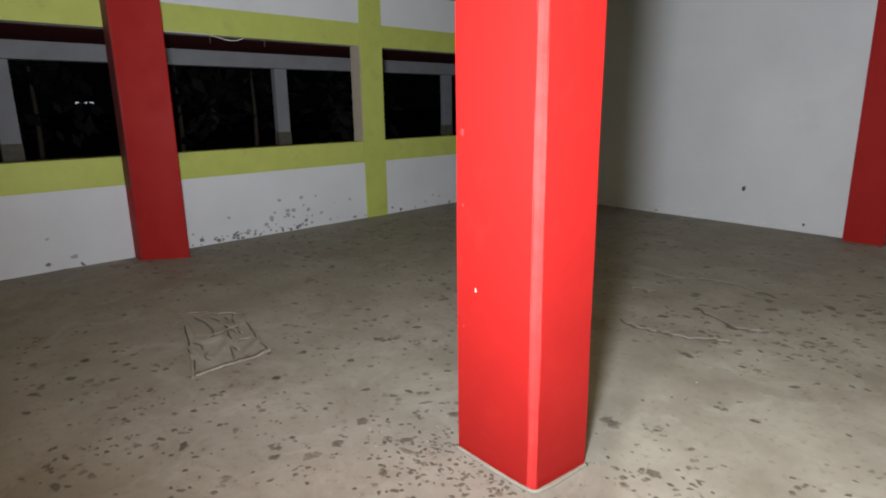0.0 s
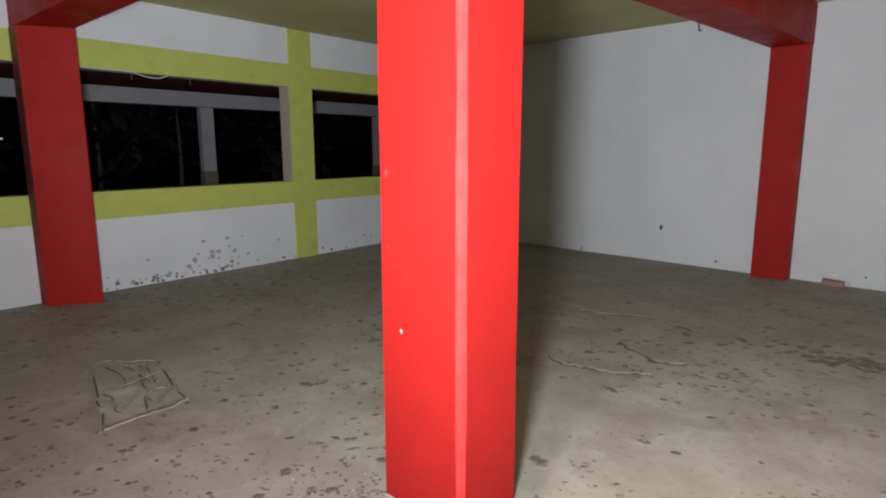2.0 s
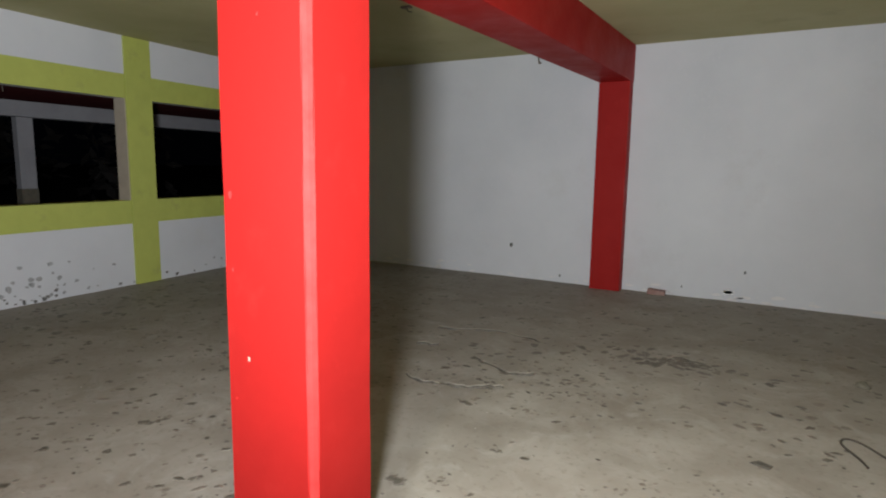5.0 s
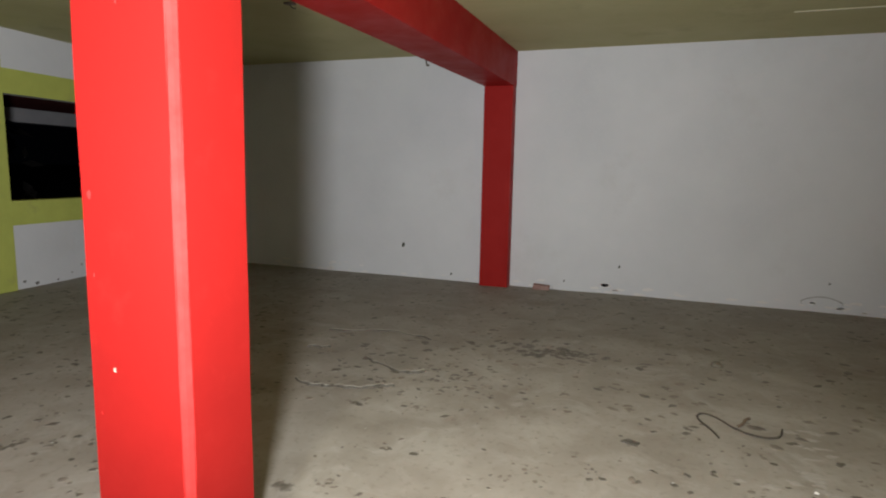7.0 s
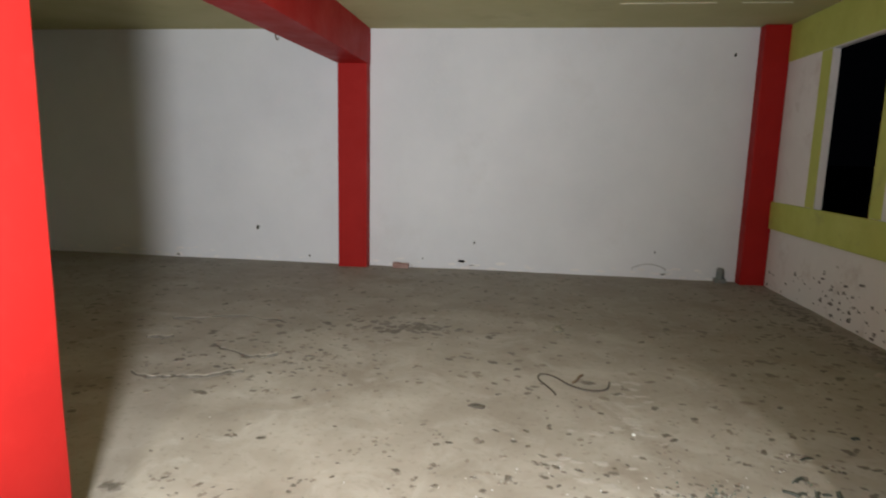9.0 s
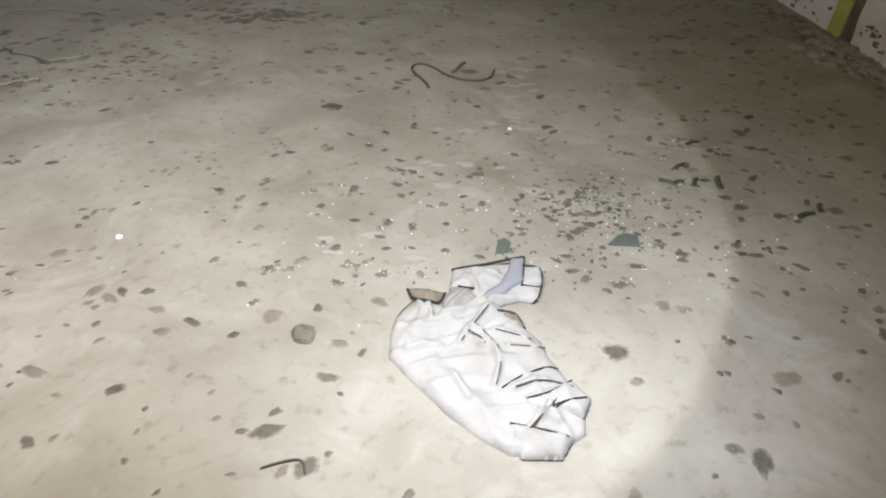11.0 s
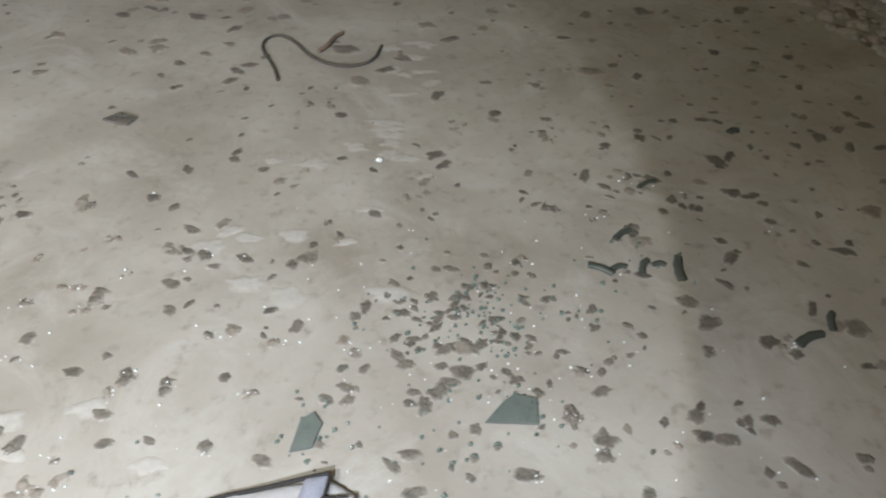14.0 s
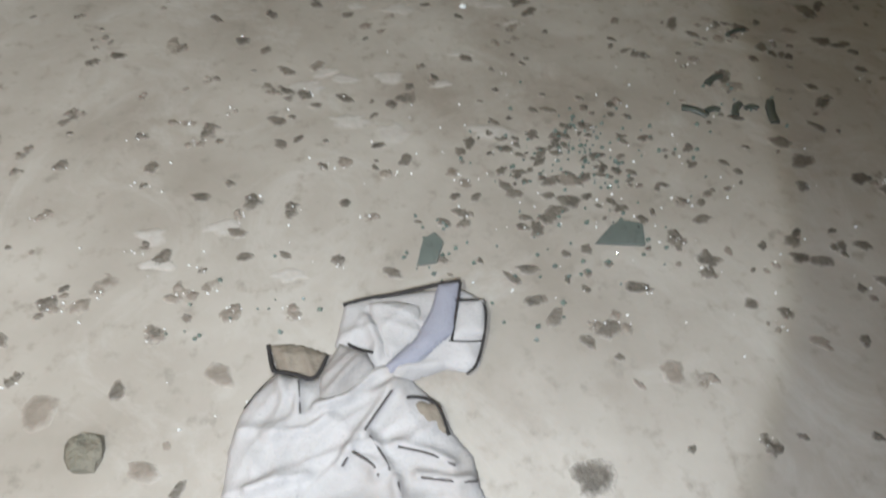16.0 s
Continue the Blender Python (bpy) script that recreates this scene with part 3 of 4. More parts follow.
def buried_sheet(name, corners, label, category, cells=26, ridge=0.018, seed=1):
    """A crumpled sheet pressed into the mud, with a raised, broken rim."""
    ob = holder(name, pose(*corners[0], 0))
    base = Vector((*corners[0], 0))
    a, b, c, d = [Vector((*p, 0)) - base for p in corners]
    tagged(ob, label, category)
    v, f = [], []
    for j in range(cells + 1):
        for i in range(cells + 1):
            s, t = i / cells, j / cells
            p = a.lerp(b, s).lerp(d.lerp(c, s), t)
            edge = min(s, 1 - s, t, 1 - t)
            p += Vector((noise.noise((s * 3, t * 3, seed)), noise.noise((s * 3, t * 3, seed + 5)), 0)) * 0.03
            q = p + base
            fold = 1 - abs(noise.noise((q.x * 2.4 + q.y * 2.0, q.y * 4.5 - q.x, seed))) * 9
            v.append((p.x, p.y, floor_height(q.x, q.y) + 0.004 + 0.015 * max(fold, 0) + (ridge * 0.4 if edge < 0.02 else 0)))
    for j in range(cells):
        for i in range(cells):
            k = j * (cells + 1) + i
            f.append((k, k + 1, k + cells + 2, k + cells + 1))
    from_lists("film", v, f, MUD, ob)
    r = random.Random(seed)
    for p, q in ((a, b), (b, c), (c, d), (d, a)):
        pts = []
        for k in range(13):
            w = p.lerp(q, k / 12)
            pts.append((w.x + r.uniform(-0.012, 0.012), w.y + r.uniform(-0.012, 0.012), 0.007 + r.uniform(-0.008, 0.008)))
        part("rim", tube(pts, ridge * 0.36, sides=6, cycles=1), SHEET, ob)
        # a darker line just inside the rim
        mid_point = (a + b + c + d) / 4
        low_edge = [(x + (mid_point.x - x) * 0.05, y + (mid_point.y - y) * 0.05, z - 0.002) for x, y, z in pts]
        part("wet_edge", tube(low_edge, ridge * 0.34, sides=6, cycles=1), DARKMUD, ob)
    for s0, t0, s1, t1 in ((0.05, 0.75, 0.95, 0.55), (0.1, 0.3, 0.8, 0.6), (0.3, 0.95, 0.6, 0.1), (0.02, 0.9, 0.5, 0.8), (0.1, 0.55, 0.45, 0.72), (0.55, 0.15, 0.95, 0.3), (0.6, 0.95, 0.75, 0.45)):
        pts = []
        for k in range(9):
            s2, t2 = s0 + (s1 - s0) * k / 8, t0 + (t1 - t0) * k / 8
            w = a.lerp(b, s2).lerp(d.lerp(c, s2), t2)
            pts.append((w.x + r.uniform(-0.025, 0.025), w.y + r.uniform(-0.02, 0.02), 0.008 + r.uniform(-0.006, 0.006)))
        part("crease", tube(pts, ridge * 0.28, sides=6, cycles=1), SHEET, ob)
        part("wet_edge", tube([(x + 0.012, y - 0.012, z - 0.003) for x, y, z in pts], ridge * 0.22, sides=6, cycles=1), DARKMUD, ob)
    return ob


buried_sheet("plastic_sheet", ((-3.96, 1.90), (-2.76, 1.63), (-2.82, 2.12), (-3.64, 2.25)), "crumpled plastic sheet half sunk in the mud", "plastic sheet", seed=3)
# a second sheet almost wholly under the mud: only broken ridges show
sunk = holder("sunken_sheet", pose(-1.52, 4.6, -0.001))
tagged(sunk, "sheet buried under the mud with its pale edges showing", "plastic sheet")
rr = random.Random(5)
for line in (((-0.50, 0.37), (-0.28, 0.45)), ((0.08, 0.33), (0.26, 0.21), (0.54, 0.10), (0.68, 0.20)), ((-0.16, -0.32), (0.05, -0.37), (0.22, -0.34), (0.45, -0.24), (0.60, -0.14)), ((-0.6, 0.9), (0.0, 1.12), (0.5, 0.98))):
    pts = []
    for a, b in zip(line, line[1:]):
        for k in range(5):
            t = k / 5
            pts.append((a[0] + (b[0] - a[0]) * t, a[1] + (b[1] - a[1]) * t + rr.uniform(-0.025, 0.025), rr.uniform(-0.008, 0.009)))
    part("ridge", tube(pts, 0.010, sides=6, cycles=1), SHEET, sunk)
    # a darker line along one side of each ridge
    part("wet_edge", tube([(x + 0.012, y - 0.026, z - 0.001) for x, y, z in pts], 0.012, sides=6, cycles=1), DARKMUD, sunk)


def inside(p, poly):
    hit = False
    for (ax, ay), (bx, by) in zip(poly, poly[1:] + poly[:1]):
        if (ay > p[1]) != (by > p[1]) and p[0] < (bx - ax) * (p[1] - ay) / (by - ay) + ax:
            hit = not hit
    return hit


def edge_nearest(p, poly):
    best, spot = 9.0, p
    for (ax, ay), (bx, by) in zip(poly, poly[1:] + poly[:1]):
        dx, dy = bx - ax, by - ay
        t = max(0, min(1, ((p[0] - ax) * dx + (p[1] - ay) * dy) / (dx * dx + dy * dy)))
        gap = math.hypot(p[0] - ax - t * dx, p[1] - ay - t * dy)
        if gap < best:
            best, spot = gap, (ax + t * dx, ay + t * dy)
    return best, spot


def edge_distance(p, poly):
    return edge_nearest(p, poly)[0]


def cloth_mesh(poly, cell, base, puff, seed, folds, ridges=()):
    """A crumpled piece of cloth with that outline: soft folds, and ridges along given lines, coming down at its edge."""
    xs, ys = [p[0] for p in poly], [p[1] for p in poly]
    v, f, index = [], [], {}
    x0, y0 = min(xs) - cell, min(ys) - cell
    cols, rows = int((max(xs) - x0) / cell) + 2, int((max(ys) - y0) / cell) + 2
    for j in range(rows):
        for i in range(cols):
            p = (x0 + i * cell, y0 + j * cell)
            p = (p[0] + 0.004 * noise.noise((p[0] * 30, p[1] * 30, seed)), p[1] + 0.004 * noise.noise((p[0] * 30, p[1] * 30, seed + 9)))
            d, spot = edge_nearest(p, poly)
            ins = inside(p, poly)
            if not ins and d > cell * 1.1:
                continue
            if not ins:
                p = spot
            dome = 1 - math.exp(-(d if ins else 0) / 0.012)
            wx = p[0] + 0.05 * noise.noise((p[0] * 5, p[1] * 5, seed))
            wy = p[1] + 0.05 * noise.noise((p[0] * 5, p[1] * 5, seed + 3))
            crease = 0.0
            for k, (ang, fr, amp) in enumerate(folds):
                q = wx * math.cos(ang) + wy * math.sin(ang)
                r = -wx * math.sin(ang) + wy * math.cos(ang)
                n = noise.noise((q * fr, r * fr * 0.25, seed + 7 * k))
                crease += amp * (1 - min(abs(n) * 3, 1)) ** 2
            for line in ridges:
                near = edge_distance(p, line + line[-2:0:-1]) if len(line) > 2 else edge_distance(p, line)
                crease += 0.016 * math.exp(-(near / 0.010) ** 2)
            big = 0.5 + 0.5 * noise.noise((p[0] * 6, p[1] * 6, seed + 11))
            index[i, j] = len(v)
            v.append((*p, base + (dome * (0.008 + puff * big + crease) if ins else -0.006)))
    for j in range(rows):
        for i in range(cols):
            quad = [index.get(k) for k in ((i, j), (i + 1, j), (i + 1, j + 1), (i, j + 1))]
            if None not in quad:
                f.append(tuple(quad))
    return v, f


garment = holder("garment", pose(1.30, 2.55, 0.0))
tagged(garment, "crumpled dirty white garment with black trim on the mud", "clothing")
SKIN = []


def cloth(name, poly, base, puff, seed, folds, ridges=(), mat=None, label=""):
    v, f = cloth_mesh(poly, 0.0055, base, puff, seed, folds, ridges)
    SKIN.extend(v)
    ob = from_lists(name, v, f, mat or CLOTH, garment)
    if label:
        ob["label"] = label
    return ob


def lying(line, lift):
    """Lay a line of points on top of the cloth below it."""
    out = []
    for x, y in line:
        near = [q[2] for q in SKIN if abs(q[0] - x) < 0.009 and abs(q[1] - y) < 0.009]
        out.append((x, y, (max(near) if near else 0.004) + lift))
    return out


BODY = [(-0.238, -0.084), (-0.24, 0.0), (-0.231, 0.061), (-0.212, 0.104), (-0.167, 0.147), (-0.096, 0.133), (-0.05, 0.19), (0.02, 0.19), (0.094, 0.127), (0.141, 0.08),
        (0.165, 0.03), (0.2, -0.015), (0.212, -0.07), (0.25, -0.15), (0.285, -0.24), (0.27, -0.33), (0.19, -0.38), (0.08, -0.39), (0.0, -0.34), (-0.08, -0.27), (-0.17, -0.17)]
CREASES = ([(-0.085, 0.07), (-0.035, 0.085), (0.015, 0.134), (0.057, 0.145)], [(-0.169, 0.02), (-0.101, 0.029), (-0.063, 0.049)], [(0.01, 0.017), (0.036, -0.017), (0.047, -0.041)],
           [(-0.018, -0.012), (0.022, -0.032), (0.028, -0.05)], [(0.06, -0.003), (0.12, -0.014), (0.159, -0.034)], [(0.062, -0.06), (0.07, -0.12), (0.05, -0.19)],
           [(0.1, -0.052), (0.167, -0.062), (0.197, -0.058)], [(0.047, 0.1), (-0.001, 0.027), (-0.036, -0.031)], [(-0.166, 0.142), (-0.144, 0.092)], [(-0.127, 0.124), (-0.117, 0.06)],
           [(-0.183, -0.074), (-0.129, -0.057), (-0.092, -0.048)], [(0.1, -0.2), (0.17, -0.17), (0.25, -0.2)], [(0.05, -0.27), (0.13, -0.26), (0.2, -0.3)], [(0.12, -0.33), (0.2, -0.24)], [(-0.06, -0.15), (-0.02, -0.24)])
cloth("fabric", BODY, 0.0, 0.014, 2.0, ((0.5, 7, 0.012), (1.9, 10, 0.010), (2.7, 17, 0.006)), CREASES)
cloth("collar", [(-0.065, 0.199), (-0.052, 0.291), (-0.005, 0.306), (0.123, 0.323), (0.187, 0.328), (0.241, 0.297), (0.238, 0.252), (0.219, 0.154), (0.196, 0.141), (0.153, 0.149), (0.079, 0.122), (0.058, 0.1), (0.014, 0.151), (-0.019, 0.169)],
      0.012, 0.012, 5.0, ((1.9, 9, 0.010), (2.7, 17, 0.006)), ([(0.014, 0.152), (0.021, 0.192), (-0.004, 0.25)], [(0.06, 0.14), (0.15, 0.15)]))
# this fold's shading is put into a greyer cotton
cloth("shoulder", [(-0.085, 0.075), (-0.086, 0.135), (-0.054, 0.199), (0.002, 0.18), (0.019, 0.145), (-0.005, 0.112), (-0.045, 0.085)], 0.022, 0.012, 8.0, ((0.9, 14, 0.020), (2.2, 20, 0.012)), ([(-0.06, 0.1), (-0.01, 0.16)],), mat=SHADECLOTH, label="shoulder fold greyed for its shading")
cloth("flap", [(-0.004, 0.286), (0.053, 0.292), (0.105, 0.279), (0.111, 0.215), (0.046, 0.156), (0.021, 0.192)], 0.026, 0.008, 12.0, ((2.3, 12, 0.008), (0.8, 22, 0.005)))
cloth("strap", [(0.14, 0.325), (0.188, 0.332), (0.17, 0.215), (0.105, 0.156), (0.047, 0.131), (0.035, 0.145), (0.094, 0.203), (0.125, 0.266)], 0.036, 0.004, 14.0, ((1.1, 8, 0.003),), mat=GREYCLOTH, label="wide grey elastic strap")
cloth("pocket", [(0.176, 0.289), (0.238, 0.295), (0.233, 0.212), (0.166, 0.203)], 0.028, 0.006, 17.0, ((0.4, 14, 0.006),))
cloth("cuff", [(-0.196, 0.204), (-0.172, 0.147), (-0.09, 0.126), (-0.078, 0.187), (-0.131, 0.206), (-0.164, 0.208)], 0.004, 0.008, 21.0, ((0.2, 16, 0.010), (1.6, 22, 0.006)), mat=MUDCLOTH, label="muddy brown inside of a cuff")
cloth("cuff", [(0.081, 0.087), (0.141, 0.077), (0.157, 0.02), (0.09, 0.021), (0.077, 0.052)], 0.020, 0.006, 24.0, ((0.3, 16, 0.008),), mat=MUDCLOTH)
cloth("hem", [(0.12, -0.22), (0.26, -0.17), (0.3, -0.23), (0.27, -0.29), (0.2, -0.27), (0.14, -0.27)], 0.016, 0.010, 27.0, ((0.5, 12, 0.016), (1.4, 22, 0.008)))
cloth("hem", [(0.07, -0.3), (0.16, -0.31), (0.24, -0.34), (0.2, -0.4), (0.1, -0.4)], 0.010, 0.010, 29.0, ((0.5, 12, 0.016), (1.4, 22, 0.008)))
# black trim; shaded gaps between the layers are drawn with it
for line, r in (([(-0.054, 0.287), (-0.015, 0.3), (0.053, 0.309), (0.134, 0.322), (0.187, 0.33)], 0.0048), ([(0.187, 0.326), (0.176, 0.26), (0.165, 0.198)], 0.0026),
                ([(0.175, 0.282), (0.24, 0.29), (0.231, 0.209), (0.213, 0.15), (0.193, 0.137)], 0.0028), ([(-0.196, 0.204), (-0.183, 0.16), (-0.172, 0.141)], 0.0045),
                ([(-0.172, 0.143), (-0.132, 0.137), (-0.094, 0.122), (-0.076, 0.177)], 0.0040), ([(0.079, 0.085), (0.105, 0.089), (0.136, 0.074), (0.155, 0.017)], 0.0034),
                ([(-0.036, 0.194), (-0.014, 0.178), (0.014, 0.17)], 0.0030), ([(0.16, 0.195), (0.198, 0.197), (0.229, 0.202)], 0.0018), ([(-0.22, 0.073), (-0.2, 0.108), (-0.163, 0.137)], 0.0014)):
    part("trim", tube(lying(line, -0.001), r, sides=6, cycles=2), TRIM_SHADE, garment, "black elastic trim with gap shade drawn in")
# fold shadows put in as thin dark tubes beside the creases
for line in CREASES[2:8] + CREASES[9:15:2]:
    part("seam", tube(lying([(x + 0.005, y - 0.005) for x, y in line], -0.003), 0.0022, sides=5, cycles=2), FOLD_SHADE, garment)
# dark hem lines that also draw in the fold shadows
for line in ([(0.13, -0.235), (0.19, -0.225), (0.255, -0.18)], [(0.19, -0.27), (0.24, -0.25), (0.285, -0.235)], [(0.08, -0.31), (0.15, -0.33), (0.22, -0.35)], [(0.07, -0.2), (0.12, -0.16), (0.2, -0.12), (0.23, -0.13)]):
    part("trim", tube(lying(line, -0.001), 0.0026, sides=5, cycles=2), TRIM_SHADE, garment)


def shard(outline, x, y, thick, mat, turn=0, tilt=2):
    bm = bmesh.new()
    low = [bm.verts.new((px, py, 0)) for px, py in outline]
    high = [bm.verts.new((px * 0.96, py * 0.96, thick)) for px, py in outline]
    bm.faces.new(low[::-1]), bm.faces.new(high)
    n = len(outline)
    for k in range(n):
        bm.faces.new((low[k], low[(k + 1) % n], high[(k + 1) % n], high[k]))
    ob = part("glass_shard", bm, mat)
    ob.matrix_world = pose(x, y, 0.004, tilt, tilt * 0.7, turn)
    return tagged(ob, "flat dark green shard lying on the mud", "shard", "shards on the floor")


shard([(-0.07, -0.025), (0.045, -0.03), (0.05, 0.03), (0.0, 0.04), (-0.03, 0.02)], 1.865, 3.02, 0.008, SLATE)
shard([(-0.035, -0.03), (0.01, -0.03), (0.035, 0.02), (0.02, 0.05), (-0.01, 0.035)], 1.425, 2.975, 0.007, SLATE, 10)


def scrap(x, y, turn, length, width):
    """A curled dark scrap of rubber."""
    bm = tube([(-length, 0, 0.006), (-length * 0.4, 0.004, 0.008), (length * 0.4, 0.004, 0.008), (length, -0.004, 0.004)], width, sides=8, cycles=1)
    for v in bm.verts:
        v.co.z = max(v.co.z * 0.6, -0.002)
        v.co.y *= 1 + 0.25 * noise.noise(v.co * 40)
    ob = part("rubber_scrap", bm, BLACK)
    ob.matrix_world = pose(x, y, 0.0, 0, 0, turn)
    return tagged(ob, "curled dark greenish scrap lying on the mud", "scrap", "dark scraps")


scrap(2.353, 3.43, 82, 0.042, 0.013)
scrap(2.14, 3.43, -25, 0.035, 0.011)
scrap(2.19, 3.435, 20, 0.02, 0.009)
scrap(2.26, 3.44, 65, 0.026, 0.010)
scrap(2.30, 3.445, 10, 0.018, 0.008)
scrap(2.23, 3.56, 40, 0.032, 0.010)
scrap(2.36, 3.78, 30, 0.035, 0.008)
scrap(2.74, 4.06, 30, 0.02, 0.013)
scrap(2.60, 3.20, 25, 0.04, 0.012)
scrap(2.68, 3.25, 70, 0.03, 0.010)
shard([(-0.055, -0.02), (0.04, -0.03), (0.05, 0.015), (-0.02, 0.03)], 0.665, 4.12, 0.006, DARKMUD, -10)



def stone(x, y, size, mat, label, name="stone"):
    bm = bmesh.new()
    bmesh.ops.create_icosphere(bm, subdivisions=2, radius=size)
    for v in bm.verts:
        v.co *= 1 + 0.45 * noise.noise(v.co / size * 1.1 + Vector((x, y, 0)))
        v.co.z *= 0.6
    ob = part(name, bm, mat)
    ob.matrix_world = pose(x, y, size * 0.25, 8, 5, x * 90)
    return tagged(ob, label, name.replace("_", " "), "loose bits on the floor")


stone(1.25, 5.80, 0.045, PLASTER, "dull muddy stone on the floor")
stone(1.535, 3.90, 0.011, CRUMB, "tiny white chip on the mud", "chip")
stone(0.08, 3.02, 0.012, CRUMB, "tiny white chip on the mud", "chip")
stone(0.815, 2.549, 0.034, PLASTER, "dark clod of mud on the floor")
twig = part("twig", tube([(1.27, 4.585, 0.010), (1.305, 4.63, 0.014), (1.32, 4.70, 0.012), (1.35, 4.745, 0.008)], 0.009, sides=7, cycles=1), TWIG)
tagged(twig, "short brown twig lying against the rope", "twig")
ring = part("plastic_strip", tube([(0.79, 2.125, 0.004), (0.83, 2.14, 0.006), (0.885, 2.152, 0.006), (0.897, 2.11, 0.004)], 0.003, sides=6), BLACK)
tagged(ring, "thin bent black strip lying on the mud", "strip")

# ---- mud clods, footprints and crumbs ----
def clod_mesh(bits, spread, lo, hi):
    """One trodden clod: a thin ragged patch of mud with damp bits pressed together on it."""
    spots = [(rng.gauss(0, spread), rng.gauss(0, spread * 0.6), rng.uniform(lo, hi), rng.uniform(0.6, 1.0)) for _ in range(bits)]
    reach, seed = max(math.hypot(x, y) + r for x, y, r, k in spots) + 0.004, rng.uniform(0, 900)
    rings, sides, v, f, wet = 8, 26, [(0, 0, 0)], [], []
    for ring in range(1, rings + 1):
        for k in range(sides):
            a, d = 2 * math.pi * (k + 0.5 * (ring % 2)) / sides, reach * ring / rings
            v.append((d * math.cos(a), d * math.sin(a), 0))
    for n, (x, y, z) in enumerate(v):
        ragged = 1 + 0.7 * noise.noise((x * 90 + seed, y * 90, seed))
        best = max(k * (1.25 - math.hypot(x - bx, y - by) / (r * ragged)) for bx, by, r, k in spots)
        best = max(min(best, 0.95), 0.0)
        rim = n > len(v) - sides - 1
        wet.append(0.0 if rim else best)
        v[n] = (x, y, -0.004 if rim else -0.0026 + 0.0095 * best * (0.7 + 0.6 * noise.noise((x * 140, y * 140, seed))))
    f = [(0, 1 + k, 1 + (k + 1) % sides) for k in range(sides)]
    for ring in range(rings - 1):
        a = 1 + ring * sides
        f += [(a + k, a + sides + k, a + sides + (k + 1) % sides, a + (k + 1) % sides) for k in range(sides)]
    me = bpy.data.meshes.new("mud_clod")
    me.from_pydata(v, [], f)
    me.polygons.foreach_set("use_smooth", [True] * len(me.polygons))
    me.attributes.new("wet", "FLOAT", "POINT").data.foreach_set("value", wet)
    me.materials.append(CLOD if rng.random() < 0.65 else SMUDGE)
    return me


SOFT = [clod_mesh(rng.randint(2, 4), 0.014, 0.014, 0.026) for _ in range(14)]
RAGGED = [clod_mesh(rng.randint(5, 9), 0.026, 0.008, 0.016) for _ in range(14)]
NEAR_ROPE = [(0.66, 4.12), (0.72, 3.70), (0.48, 3.62), (0.66, 3.49), (0.52, 3.43), (1.03, 3.51), (0.83, 3.55), (0.63, 3.90), (0.38, 3.84), (0.55, 3.08), (0.53, 3.23), (0.67, 2.85), (0.73, 2.87), (0.74, 3.18), (0.79, 2.99), (0.85, 2.96), (0.93, 2.94), (0.91, 2.88), (0.88, 2.78), (1.03, 2.84), (1.14, 2.83), (1.23, 2.95), (1.29, 3.07), (1.33, 3.21), (1.23, 3.24), (1.17, 3.23), (1.32, 3.44), (1.39, 3.62), (1.60, 3.59), (1.66, 3.79), (1.62, 3.72), (1.28, 4.21), (2.07, 4.06), (2.30, 4.08), (2.09, 4.36), (3.02, 4.53), (3.00, 4.91)]
NEAR_GARMENT = [(0.63, 2.69), (0.63, 2.85), (0.87, 2.78), (1.03, 2.83), (2.14, 2.79), (1.96, 2.67), (1.99, 3.01), (2.04, 2.55), (0.95, 2.88), (2.34, 3.16), (2.54, 3.19), (2.18, 2.82), (2.18, 2.94), (2.04, 3.68), (2.15, 3.63), (2.21, 3.65), (1.94, 3.46), (1.51, 3.08), (1.50, 3.19), (2.01, 3.12), (1.84, 3.37), (1.11, 3.10), (0.99, 3.08), (1.02, 3.12), (0.84, 3.31), (0.79, 3.38), (0.70, 3.34), (0.91, 3.43), (1.10, 3.50), (1.76, 2.79), (1.82, 2.80), (1.88, 2.88), (1.99, 3.00), (2.04, 2.92), (2.36, 3.78), (2.31, 3.81), (2.46, 3.73), (2.67, 3.57)]
BY_WINDOWS = [(-3.05, 1.15), (-2.76, 1.40), (-2.51, 1.26), (-2.41, 0.88), (-2.26, 0.86), (-2.17, 0.95), (-2.26, 1.08), (-1.66, 1.43), (-1.75, 1.66), (-1.50, 1.66), (-2.18, 1.22), (-2.05, 1.92), (-2.29, 2.11), (-2.54, 2.74), (-2.48, 2.81), (-2.37, 2.44), (-2.31, 2.92), (-1.71, 2.56), (-1.80, 2.34), (-1.56, 2.34), (-1.27, 2.15), (-2.98, 2.32), (-2.67, 2.39), (-3.99, 0.98), (-4.26, 1.59), (-3.02, 1.55), (-2.48, 1.71), (-3.39, 2.64), (-3.60, 2.60), (-2.63, 3.20), (-2.85, 3.63), (-0.89, 3.01), (-0.70, 3.08), (-0.58, 3.53), (-0.44, 2.97), (-0.61, 2.68), (-0.54, 2.73), (-0.11, 3.17), (-0.64, 4.15), (-1.01, 4.11), (-0.77, 3.50), (-0.88, 2.24), (-1.25, 1.95)]
